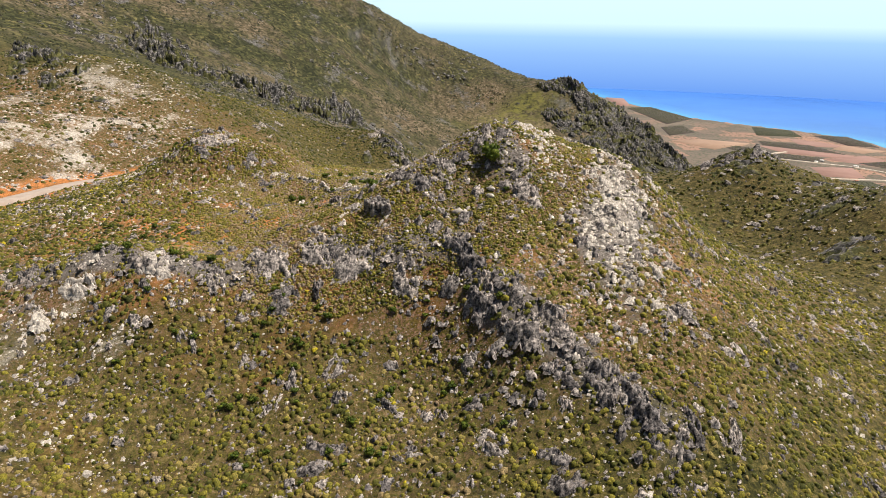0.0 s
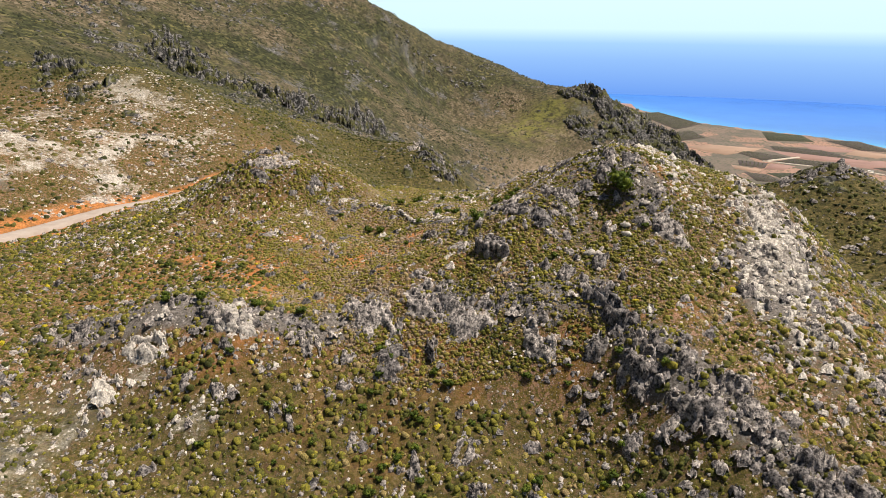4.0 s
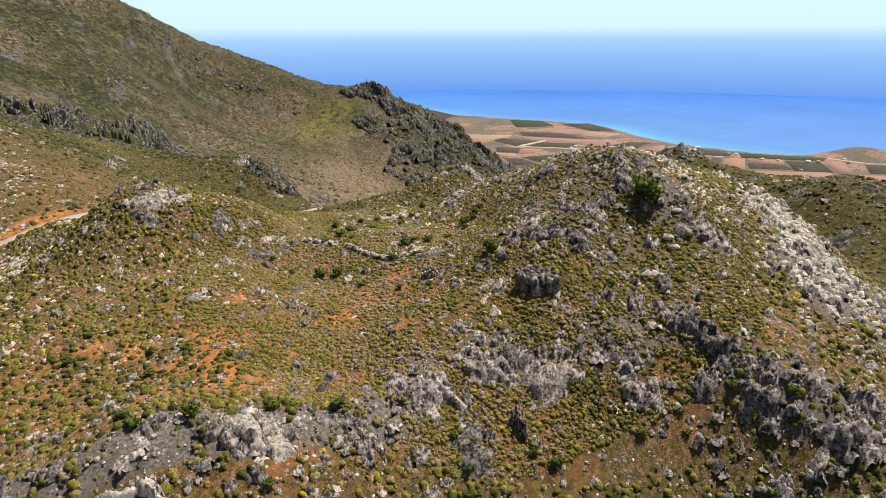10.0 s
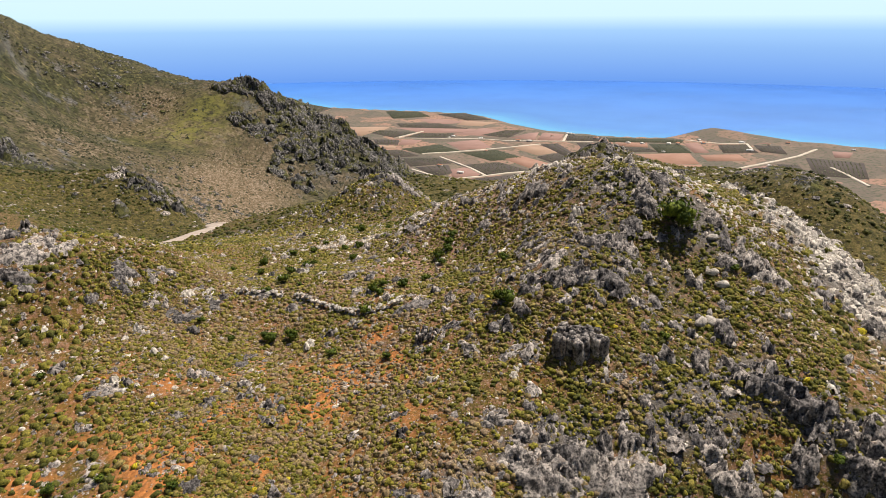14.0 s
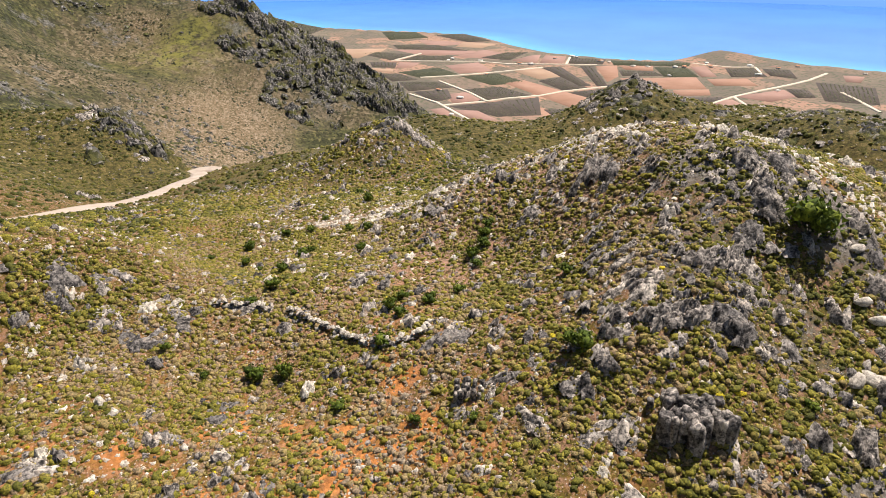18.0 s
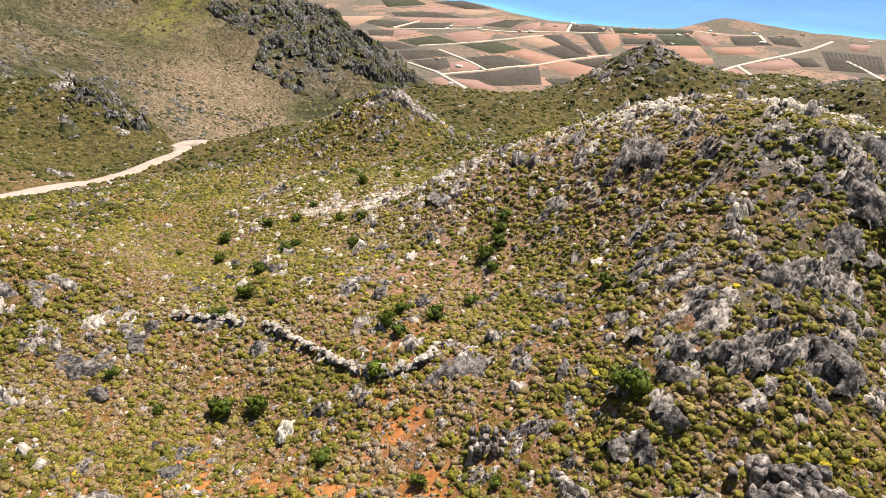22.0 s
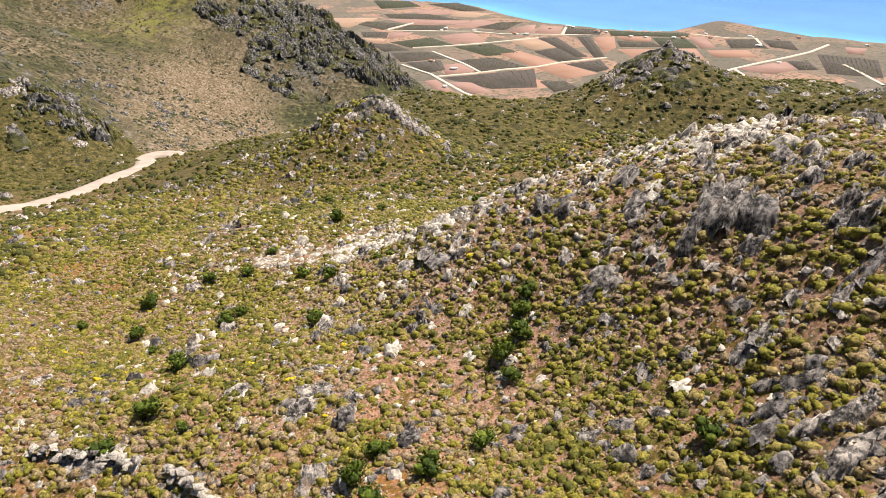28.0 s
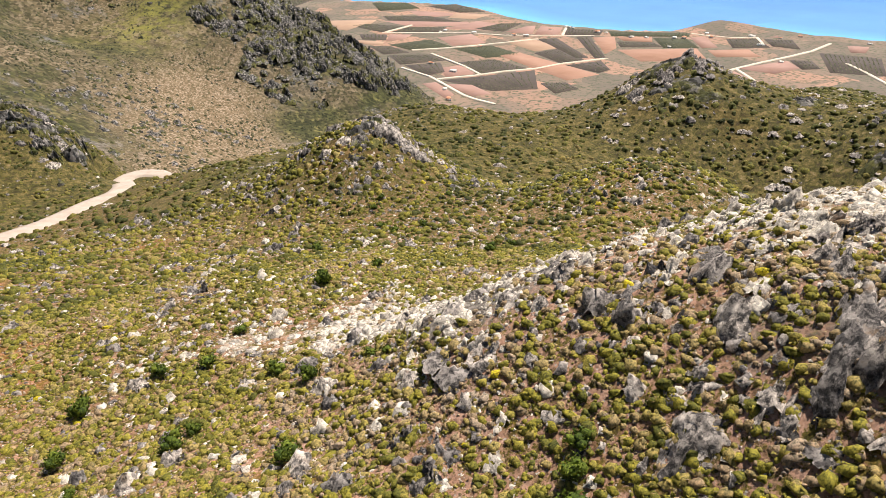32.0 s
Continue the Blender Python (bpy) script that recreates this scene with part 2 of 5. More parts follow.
def paleness(x, y):
    m = 0.95 * blob(x, y, 31, 98, 6.5, 20, -12)
    m = np.maximum(m, 0.8 * blob(x, y, 22, 112, 5, 9))
    m = np.maximum(m, 0.95 * np.exp(-(line_distance(x, y, PALE_LINE) / 4.0) ** 2))
    m = np.maximum(m, 0.9 * blob(x, y, 6, 147, 8, 5, -35))
    m = np.maximum(m, 0.8 * blob(x, y, 16, 137, 5, 8, 10))
    m = np.maximum(m, 0.6 * blob(x, y, 22, 122, 5, 10))
    m = np.maximum(m, 0.85 * smooth(0.15, 0.7, blob(x, y, -104, 208, 34, 60)) * (0.55 + 0.6 * smooth(-0.25, 0.2, fbm(x, y, 11, 4, 93))))
    m = np.maximum(m, 0.95 * blob(x, y, -57, 78, 9, 22))
    m = np.maximum(m, 0.6 * blob(x, y, -15, 103, 4, 4))
    m = np.maximum(m, 0.45 * blob(x, y, 0, 165, 16, 14))
    m = np.maximum(m, 0.3 * blob(x, y, -8, 148, 14, 14))
    m = np.maximum(m, blob(x, y, 5.5, 153, 6, 13, 8))
    m = np.maximum(m, 0.9 * blob(x, y, 15, 134, 4, 7, 20))
    m = np.maximum(m, 0.7 * blob(x, y, -67, 132, 8, 14, 15))
    patch = smooth(0.12, 0.42, fbm(x, y, 6, 4, 101))
    spread = 0.22 + 0.78 * np.maximum(blob(x, y, 2, 155, 22, 18), np.maximum(blob(x, y, -64, 150, 22, 30), blob(x, y, -48, 80, 20, 20)))
    m = np.maximum(m * (0.7 + 0.3 * patch), 0.85 * patch * spread * (1 - smooth(80, 110, zone(x, y))))
    return np.clip(m, 0, 1)


def ground_height(x, y):
    """Height of the one sheet of ground at places in plan."""
    x, y = np.asarray(x, float), np.asarray(y, float)
    rise = big_form(x, y)
    d = zone(x, y)
    hilly = smooth(4, 40, rise)
    amp = 0.25 + 7.0 * smooth(180, 800, d)
    wide = 6 + 80 * smooth(150, 800, d)
    near = fbm(x, y, 7, 4, 3) * 0.35 * (1 - smooth(200, 420, d))
    far = fbm(x, y, 90, 6, 5, True) * 7.5 * smooth(230, 700, d)
    rock = rockiness(x, y) * (1 - smooth(260, 400, d))
    rough = (fbm(x, y, 3.2, 4, 11, True) * 0.9 + 0.35) * rock
    z = PLAIN + rise + (near + far + rough) * hilly
    road = line_distance(x, y, ROAD)
    z = z - 0.5 * (1 - smooth(2.0, 4.5, road))
    level = 1 - smooth(7.0, 13.0, np.hypot(x - 9.5, y - 283.5))
    z = z * (1 - level) + 284.2 * level
    # the plain dips under the sea along the coast
    over = x - np.interp(y, coast_y, coast_x)
    z = z + 6 * np.exp(-((x - 1790) ** 2 + (y - 1345) ** 2) / 120 ** 2) * 2
    return np.where(rise > 30, z, z * (1 - smooth(-60, 25, over)) - 9 * smooth(-60, 25, over))


# ---------------------------------------------------------------- materials
def material(name, rough=0.9):
    m = bpy.data.materials.new(name)
    m.use_nodes = True
    b = m.node_tree.nodes["Principled BSDF"]
    b.inputs["Roughness"].default_value = rough
    b.inputs["Specular IOR Level"].default_value = 0.25
    return m, m.node_tree.nodes, m.node_tree.links, b


class Nodes:
    """Short forms for the node set-ups used below."""

    def __init__(self, name, rough=0.9):
        self.m, self.n, self.l, self.b = material(name, rough)
        self.co = self.n.new("ShaderNodeTexCoord").outputs["Object"]

    def noise(self, scale, detail=4.0, rough=0.6):
        t = self.n.new("ShaderNodeTexNoise")
        t.inputs["Scale"].default_value, t.inputs["Detail"].default_value, t.inputs["Roughness"].default_value = scale, detail, rough
        self.l.new(self.co, t.inputs["Vector"])
        return t.outputs["Fac"]

    def cells(self, scale, feature="F1"):
        t = self.n.new("ShaderNodeTexVoronoi")
        t.feature = feature
        t.inputs["Scale"].default_value = scale
        self.l.new(self.co, t.inputs["Vector"])
        return t

    def speck(self, scale):
        """A number for each of many small cells with hard edges, spread evenly from 0 to 1."""
        return self.step(self.cells(scale).outputs["Color"], 0.2, 0.8)

    def ramp(self, fac, *stops):
        r = self.n.new("ShaderNodeValToRGB")
        e = r.color_ramp.elements
        while len(e) < len(stops):
            e.new(0.5)
        for k, (p, c) in zip(e, stops):
            k.position, k.color = p, (*c, 1) if len(c) == 3 else c
        self.l.new(fac, r.inputs["Fac"])
        return r.outputs["Color"]

    def step(self, fac, a, b):
        r = self.n.new("ShaderNodeMapRange")
        r.inputs["From Min"].default_value, r.inputs["From Max"].default_value = a, b
        self.l.new(fac, r.inputs["Value"])
        return r.outputs["Result"]

    def mix(self, fac, a, b, kind="MIX"):
        x = self.n.new("ShaderNodeMix")
        x.data_type, x.blend_type = "RGBA", kind
        for s, v in ((x.inputs[0], fac), (x.inputs[6], a), (x.inputs[7], b)):
            if isinstance(v, (int, float)):
                s.default_value = v
            elif isinstance(v, tuple):
                s.default_value = (*v, 1)
            else:
                self.l.new(v, s)
        return x.outputs[2]

    def maths(self, op, a, b=None):
        x = self.n.new("ShaderNodeMath")
        x.operation, x.use_clamp = op, True
        for s, v in ((x.inputs[0], a), (x.inputs[1], b)):
            if isinstance(v, (int, float)):
                s.default_value = v
            elif v is not None:
                self.l.new(v, s)
        return x.outputs[0]

    def attribute(self, name):
        a = self.n.new("ShaderNodeAttribute")
        a.attribute_name = name
        return a.outputs["Fac"]

    def each(self):
        """A random number for each object, or each loose piece of a joined mesh."""
        o = self.n.new("ShaderNodeObjectInfo").outputs["Random"]
        g = self.n.new("ShaderNodeNewGeometry").outputs["Random Per Island"]
        x = self.n.new("ShaderNodeMath")
        x.operation = "FRACT"
        s = self.n.new("ShaderNodeMath")
        self.l.new(o, s.inputs[0])
        self.l.new(g, s.inputs[1])
        self.l.new(s.outputs[0], x.inputs[0])
        return x.outputs[0]

    def bump(self, fac, strength, distance):
        b = self.n.new("ShaderNodeBump")
        b.inputs["Strength"].default_value, b.inputs["Distance"].default_value = strength, distance
        self.l.new(fac, b.inputs["Height"])
        self.l.new(b.outputs["Normal"], self.b.inputs["Normal"])

    def done(self, colour):
        self.l.new(colour, self.b.inputs["Base Color"])
        return self.m


def ground_material():
    g = Nodes("hillside_ground", 0.95)
    fine, tiny = g.speck(4.0), g.speck(9.0)
    # bare earth with litter, low herbs and grit
    col = g.ramp(g.noise(0.8, 7, 0.72), (0.32, (0.119, 0.0712, 0.0345)), (0.46, (0.195, 0.114, 0.0614)), (0.58, (0.267, 0.154, 0.0943)), (0.72, (0.349, 0.213, 0.148)))
    dry = g.ramp(g.noise(1.2, 6, 0.75), (0.34, (0.154, 0.091, 0.0493)), (0.5, (0.308, 0.185, 0.131)), (0.7, (0.431, 0.284, 0.23)))
    col = g.mix(g.attribute("dry"), col, dry)
    herbs = g.ramp(g.noise(4.0, 3, 0.7), (0.35, (0.0372, 0.0348, 0.00763)), (0.52, (0.0929, 0.0763, 0.0127)), (0.68, (0.171, 0.121, 0.0253)))
    col = g.mix(g.step(g.maths("ADD", g.noise(1.7, 5, 0.75), g.maths("MULTIPLY", g.attribute("green"), 0.06)), 0.5, 0.57), col, herbs)
    col = g.mix(1.0, col, g.ramp(tiny, (0.0, (0.55, 0.55, 0.55)), (0.4, (0.95, 0.95, 0.95)), (1.0, (1.25, 1.22, 1.18))), "MULTIPLY")
    grit = g.cells(3.6)
    col = g.mix(g.step(grit.outputs["Distance"], 0.21, 0.17), col, g.ramp(g.noise(6.0, 2), (0.4, (0.2, 0.185, 0.175)), (0.6, (0.42, 0.385, 0.345))))
    soil = g.ramp(g.noise(1.3, 5, 0.65), (0.3, (0.375, 0.14, 0.039)), (0.6, (0.54, 0.217, 0.065)), (0.8, (0.6, 0.308, 0.137)))
    soil = g.mix(1.0, soil, g.ramp(fine, (0.0, (0.7, 0.7, 0.7)), (1.0, (1.2, 1.2, 1.2))), "MULTIPLY")
    col = g.mix(g.maths("MULTIPLY", g.attribute("soil"), g.step(g.noise(0.9, 5, 0.7), 0.3, 0.5)), col, soil)
    stone = g.ramp(g.noise(3.4, 8, 0.85), (0.36, (0.0288, 0.0253, 0.0192)), (0.46, (0.115, 0.0983, 0.0821)), (0.56, (0.23, 0.205, 0.181)), (0.68, (0.346, 0.314, 0.279)))
    col = g.mix(g.step(g.maths("MULTIPLY", g.attribute("rock"), g.maths("ADD", g.noise(1.1, 6, 0.8), 0.4)), 0.34, 0.52), col, stone)
    gravel = g.ramp(g.noise(3.0, 8, 0.86), (0.38, (0.142, 0.121, 0.0698)), (0.46, (0.365, 0.316, 0.25)), (0.54, (0.608, 0.557, 0.488)), (0.64, (0.81, 0.764, 0.698)))
    col = g.mix(g.step(g.maths("MULTIPLY", g.attribute("pale"), g.noise(0.55, 8, 0.85)), 0.3, 0.42), col, gravel)
    # scrub colours; the darkest stop paints in the shadows between plants
    bushy = g.ramp(g.noise(0.75, 8, 0.85), (0.41, (0.0144, 0.0165, 0.00482)), (0.5, (0.0576, 0.0564, 0.0124)), (0.56, (0.137, 0.11, 0.031)), (0.63, (0.223, 0.162, 0.0894)), (0.72, (0.36, 0.289, 0.22)))
    col = g.mix(g.maths("MULTIPLY", g.attribute("bushy"), 0.85), col, bushy)
    # far slopes: low scrub in broken patches over brown earth and scree
    speck = g.cells(0.32)
    far = g.ramp(g.noise(0.06, 8, 0.75), (0.34, (0.024, 0.026, 0.012)), (0.46, (0.062, 0.064, 0.022)), (0.56, (0.115, 0.105, 0.04)), (0.7, (0.2, 0.16, 0.10)))
    far = g.mix(g.step(speck.outputs["Distance"], 0.95, 0.2), far, (0.028, 0.032, 0.013))
    far = g.mix(1.0, far, g.ramp(g.speck(0.4), (0.0, (0.45, 0.48, 0.45)), (0.45, (0.88, 0.9, 0.88)), (0.85, (1.25, 1.22, 1.18)), (1.0, (1.8, 1.7, 1.6))), "MULTIPLY")
    brown = g.ramp(g.speck(0.5), (0.0, (0.05, 0.042, 0.022)), (0.5, (0.115, 0.088, 0.05)), (1.0, (0.21, 0.165, 0.11)))
    far = g.mix(g.step(g.noise(0.011, 7, 0.7), 0.46, 0.58), far, brown)
    crag = g.ramp(g.noise(0.45, 7, 0.85), (0.36, (0.02, 0.02, 0.018)), (0.5, (0.1, 0.097, 0.09)), (0.66, (0.29, 0.272, 0.25)))
    far = g.mix(g.step(g.noise(0.028, 8, 0.75), 0.57, 0.62), far, crag)
    far = g.mix(g.attribute("scree"), far, g.ramp(g.speck(1.0), (0.0, (0.08, 0.065, 0.03)), (0.25, (0.135, 0.1, 0.056)), (0.75, (0.195, 0.14, 0.087)), (1.0, (0.32, 0.25, 0.185))))
    far = g.mix(g.maths("MULTIPLY", g.attribute("grass"), g.step(g.noise(0.12, 6, 0.75), 0.4, 0.6)), far, (0.19, 0.18, 0.04))
    cliff = g.ramp(g.noise(0.16, 7, 0.72), (0.35, (0.055, 0.055, 0.055)), (0.55, (0.17, 0.165, 0.16)), (0.75, (0.34, 0.32, 0.30)))
    far = g.mix(g.attribute("cliff"), far, cliff)
    col = g.mix(g.attribute("far"), col, far)
    flat = g.ramp(g.noise(0.006, 5, 0.6), (0.3, (0.10, 0.092, 0.07)), (0.5, (0.18, 0.135, 0.095)), (0.7, (0.26, 0.165, 0.11)))
    plots = g.cells(0.011)
    plots.distance = "CHEBYCHEV"
    flat = g.mix(0.75, flat, g.ramp(g.step(plots.outputs["Color"], 0.0, 1.0), (0.25, (0.14, 0.12, 0.10)), (0.45, (0.2, 0.165, 0.13)), (0.55, (0.44, 0.25, 0.18)), (0.75, (0.17, 0.14, 0.115))))
    flat = g.mix(g.step(g.noise(0.11, 3), 0.52, 0.62), flat, (0.09, 0.095, 0.06))
    col = g.mix(g.attribute("plain"), col, flat)
    col = g.mix(g.attribute("beach"), col, (0.6, 0.53, 0.42))
    g.bump(g.noise(1.9, 6, 0.8), 0.7, 0.16)
    return g.done(col)


def rock_material():
    g = Nodes("grey_limestone", 0.9)
    # wide dark-to-light noise: shaded crevices and lit edges put into the colour
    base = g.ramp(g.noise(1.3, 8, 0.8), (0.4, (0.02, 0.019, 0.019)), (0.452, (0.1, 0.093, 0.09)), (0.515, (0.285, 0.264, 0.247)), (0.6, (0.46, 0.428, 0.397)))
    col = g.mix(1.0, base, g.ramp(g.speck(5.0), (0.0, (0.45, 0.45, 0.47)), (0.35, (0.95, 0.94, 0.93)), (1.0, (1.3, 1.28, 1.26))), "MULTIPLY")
    col = g.mix(1.0, col, g.ramp(g.each(), (0.0, (0.55, 0.55, 0.57)), (0.5, (0.92, 0.9, 0.89)), (1.0, (1.4, 1.36, 1.3))), "MULTIPLY")
    col = g.mix(g.step(g.noise(0.7, 4), 0.62, 0.75), col, (0.26, 0.18, 0.12))
    # near-black noise patches painted as the shade inside clefts
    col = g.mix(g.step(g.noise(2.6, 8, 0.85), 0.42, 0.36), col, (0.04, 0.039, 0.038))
    g.bump(g.noise(3.6, 8, 0.8), 0.8, 0.12)
    return g.done(col)


def pale_rock_material():
    g = Nodes("pale_limestone", 0.9)
    base = g.ramp(g.noise(2.4, 8, 0.86), (0.37, (0.12, 0.11, 0.097)), (0.46, (0.44, 0.41, 0.368)), (0.58, (0.75, 0.71, 0.65)))
    col = g.mix(1.0, base, g.ramp(g.speck(6.0), (0.0, (0.7, 0.7, 0.7)), (1.0, (1.18, 1.16, 1.12))), "MULTIPLY")
    col = g.mix(1.0, col, g.ramp(g.each(), (0.0, (0.78, 0.76, 0.75)), (1.0, (1.1, 1.08, 1.05))), "MULTIPLY")
    g.bump(g.noise(4.0, 7, 0.8), 0.8, 0.1)
    return g.done(col)


def leaf_material(name, *stops, toned=True, thin_share=0.12, grain=9.0):
    g = Nodes(name, 0.8)
    tint = g.ramp(g.attribute("tone") if toned else g.each(), *stops)
    # strong grain paints dark gaps and sunlit tips into the leaf colour
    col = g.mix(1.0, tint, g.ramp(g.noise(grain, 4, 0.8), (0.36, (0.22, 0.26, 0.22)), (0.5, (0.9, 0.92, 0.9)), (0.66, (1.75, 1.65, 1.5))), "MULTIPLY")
    g.bump(g.noise(grain * 1.4, 3, 0.8), 0.8, 0.03)
    thin, both = g.n.new("ShaderNodeBsdfTranslucent"), g.n.new("ShaderNodeMixShader")
    both.inputs[0].default_value = thin_share
    g.l.new(col, thin.inputs["Color"])
    g.l.new(g.b.outputs[0], both.inputs[1])
    g.l.new(thin.outputs[0], both.inputs[2])
    g.l.new(both.outputs[0], g.n["Material Output"].inputs["Surface"])
    return g.done(col)


def plain_material(name, a, b, scale=0.05, rough=0.95, bump=0.0):
    g = Nodes(name, rough)
    col = g.ramp(g.noise(scale, 6, 0.65), (0.32, a), (0.68, b))
    if bump:
        g.bump(g.noise(scale * 8, 4), 0.6, bump)
    return g.done(col)


GROUND = ground_material()
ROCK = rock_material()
PALE = pale_rock_material()
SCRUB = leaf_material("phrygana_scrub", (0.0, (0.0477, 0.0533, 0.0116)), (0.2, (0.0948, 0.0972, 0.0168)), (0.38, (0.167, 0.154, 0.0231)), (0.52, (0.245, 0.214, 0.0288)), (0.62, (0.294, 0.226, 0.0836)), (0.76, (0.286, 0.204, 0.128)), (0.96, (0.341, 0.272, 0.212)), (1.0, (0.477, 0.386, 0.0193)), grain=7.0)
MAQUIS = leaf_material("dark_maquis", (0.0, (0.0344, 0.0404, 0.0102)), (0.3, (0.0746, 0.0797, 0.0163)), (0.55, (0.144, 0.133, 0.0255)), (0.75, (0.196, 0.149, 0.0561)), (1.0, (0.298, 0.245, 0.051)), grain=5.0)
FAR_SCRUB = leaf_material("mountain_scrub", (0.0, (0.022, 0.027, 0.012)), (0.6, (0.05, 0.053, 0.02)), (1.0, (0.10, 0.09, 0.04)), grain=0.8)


def cliff_material():
    g = Nodes("shade_dark_cliff_rock", 0.95)
    # rock tone kept dark so the colour carries the cliffs' shade
    col = g.ramp(g.speck(1.1), (0.0, (0.0216, 0.0216, 0.0192)), (0.4, (0.0612, 0.0605, 0.0577)), (0.75, (0.13, 0.124, 0.12)), (1.0, (0.259, 0.241, 0.229)))
    col = g.mix(g.step(g.noise(0.12, 5, 0.7), 0.48, 0.56), col, g.ramp(g.speck(0.9), (0.0, (0.03, 0.034, 0.012)), (1.0, (0.13, 0.125, 0.04))))
    g.bump(g.noise(1.2, 5, 0.8), 0.8, 0.35)
    return g.done(col)


CLIFF_ROCK = cliff_material()
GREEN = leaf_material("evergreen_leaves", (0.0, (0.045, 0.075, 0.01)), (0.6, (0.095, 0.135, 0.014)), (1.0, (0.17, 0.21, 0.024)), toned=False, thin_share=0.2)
ROAD_MAT = plain_material("pale_gravel_road", (0.36, 0.295, 0.245), (0.47, 0.40, 0.345), 0.4, 0.95, 0.03)
BARK = plain_material("grey_bark", (0.12, 0.09, 0.07), (0.22, 0.18, 0.14), 6.0)


# ---------------------------------------------------------------- mesh helpers
def mesh_of(name, verts, faces, mat=None, smooth_faces=False):
    """A mesh from arrays of corners and of triangles or quads."""
    verts, faces = np.asarray(verts, np.float32), np.asarray(faces, np.int32)
    me = bpy.data.meshes.new(name)
    k = faces.shape[1]
    me.vertices.add(len(verts))
    me.vertices.foreach_set("co", verts.ravel())
    me.loops.add(faces.size)
    me.loops.foreach_set("vertex_index", faces.ravel())
    me.polygons.add(len(faces))
    me.polygons.foreach_set("loop_start", np.arange(0, faces.size, k, dtype=np.int32))
    if smooth_faces:
        me.polygons.foreach_set("use_smooth", np.ones(len(faces), bool))
    me.update(calc_edges=True)
    if mat:
        me.materials.append(mat)
    return me


def float_layer(me, name, values):
    me.attributes.new(name, "FLOAT", "POINT").data.foreach_set("value", np.asarray(values, np.float32))


def part(name, me, parent, label="", m=None):
    ob = new(name, me)
    ob.parent = parent
    if m is not None:
        ob.matrix_basis = m
    return tagged(ob, label)


def scatter(name, variants, places, mat, tones=None):
    """Many small pieces joined in one mesh: places are rows of variant, x, y, z, size across, size up, turn, lean."""
    vs, fs, ts, n = [], [], [], 0
    tones = np.random.default_rng(5).random(len(places)) if tones is None else tones
    for k, (v, f) in enumerate(variants):
        own = places[:, 0].astype(int) == k
        p = places[own]
        if not len(p):
            continue
        c, s = np.cos(p[:, 6])[:, None], np.sin(p[:, 6])[:, None]
        x, y, z = v[None, :, 0] * p[:, 4:5], v[None, :, 1] * p[:, 4:5], v[None, :, 2] * p[:, 5:6]
        x = x + z * np.sin(p[:, 7:8])
        q = np.stack([x * c - y * s + p[:, 1:2], x * s + y * c + p[:, 2:3], z + p[:, 3:4]], -1)
        vs.append(q.reshape(-1, 3))
        fs.append((f[None] + (np.arange(len(p)) * len(v))[:, None, None] + n).reshape(-1, f.shape[1]))
        ts.append(np.repeat(tones[own], len(v)))
        n += len(p) * len(v)
    ob = new(name, mesh_of(name, np.concatenate(vs), np.concatenate(fs), mat))
    float_layer(ob.data, "tone", np.concatenate(ts))
    return ob


def ico(level):
    bm = bmesh.new()
    bmesh.ops.create_icosphere(bm, subdivisions=level, radius=1)
    v = np.array([p.co[:] for p in bm.verts])
    f = np.array([[p.index for p in q.verts] for q in bm.faces])
    bm.free()
    return v, f


def drop_below(v, f, z):
    keep = ~(v[f][:, :, 2] < z).all(1)
    f = f[keep]
    used = np.unique(f)
    back = np.full(len(v), -1)
    back[used] = np.arange(len(used))
    return v[used], back[f]


def stone_shape(seed, level=1, spiky=0.35, flat=1.0):
    """An angular stone, sunk at its foot, size 1."""
    r = np.random.default_rng(seed)
    v, f = ico(level)
    axes = r.normal(size=(9, 3))
    axes /= np.linalg.norm(axes, axis=1)[:, None]
    cut = r.uniform(0.45, 0.95, 9)
    k = (v[:, None] @ axes.T[None])[:, 0] / cut
    rad = 1 / np.maximum(k.max(1), 0.85)
    rad *= 1 + r.normal(0, spiky * 0.35, len(v))
    v = v * rad[:, None]
    v[:, 2] *= flat
    v, f = drop_below(v, f, -0.25)
    return v * 0.5, f


def dot_shape(seed):
    r = np.random.default_rng(seed)
    v = np.array([(-.5, 0, 0), (0, -.5, 0), (.5, 0, 0), (0, .5, 0), (0, 0, .55)]) + r.normal(0, .09, (5, 3))
    return v, np.array([(0, 1, 4), (1, 2, 4), (2, 3, 4), (3, 0, 4)])


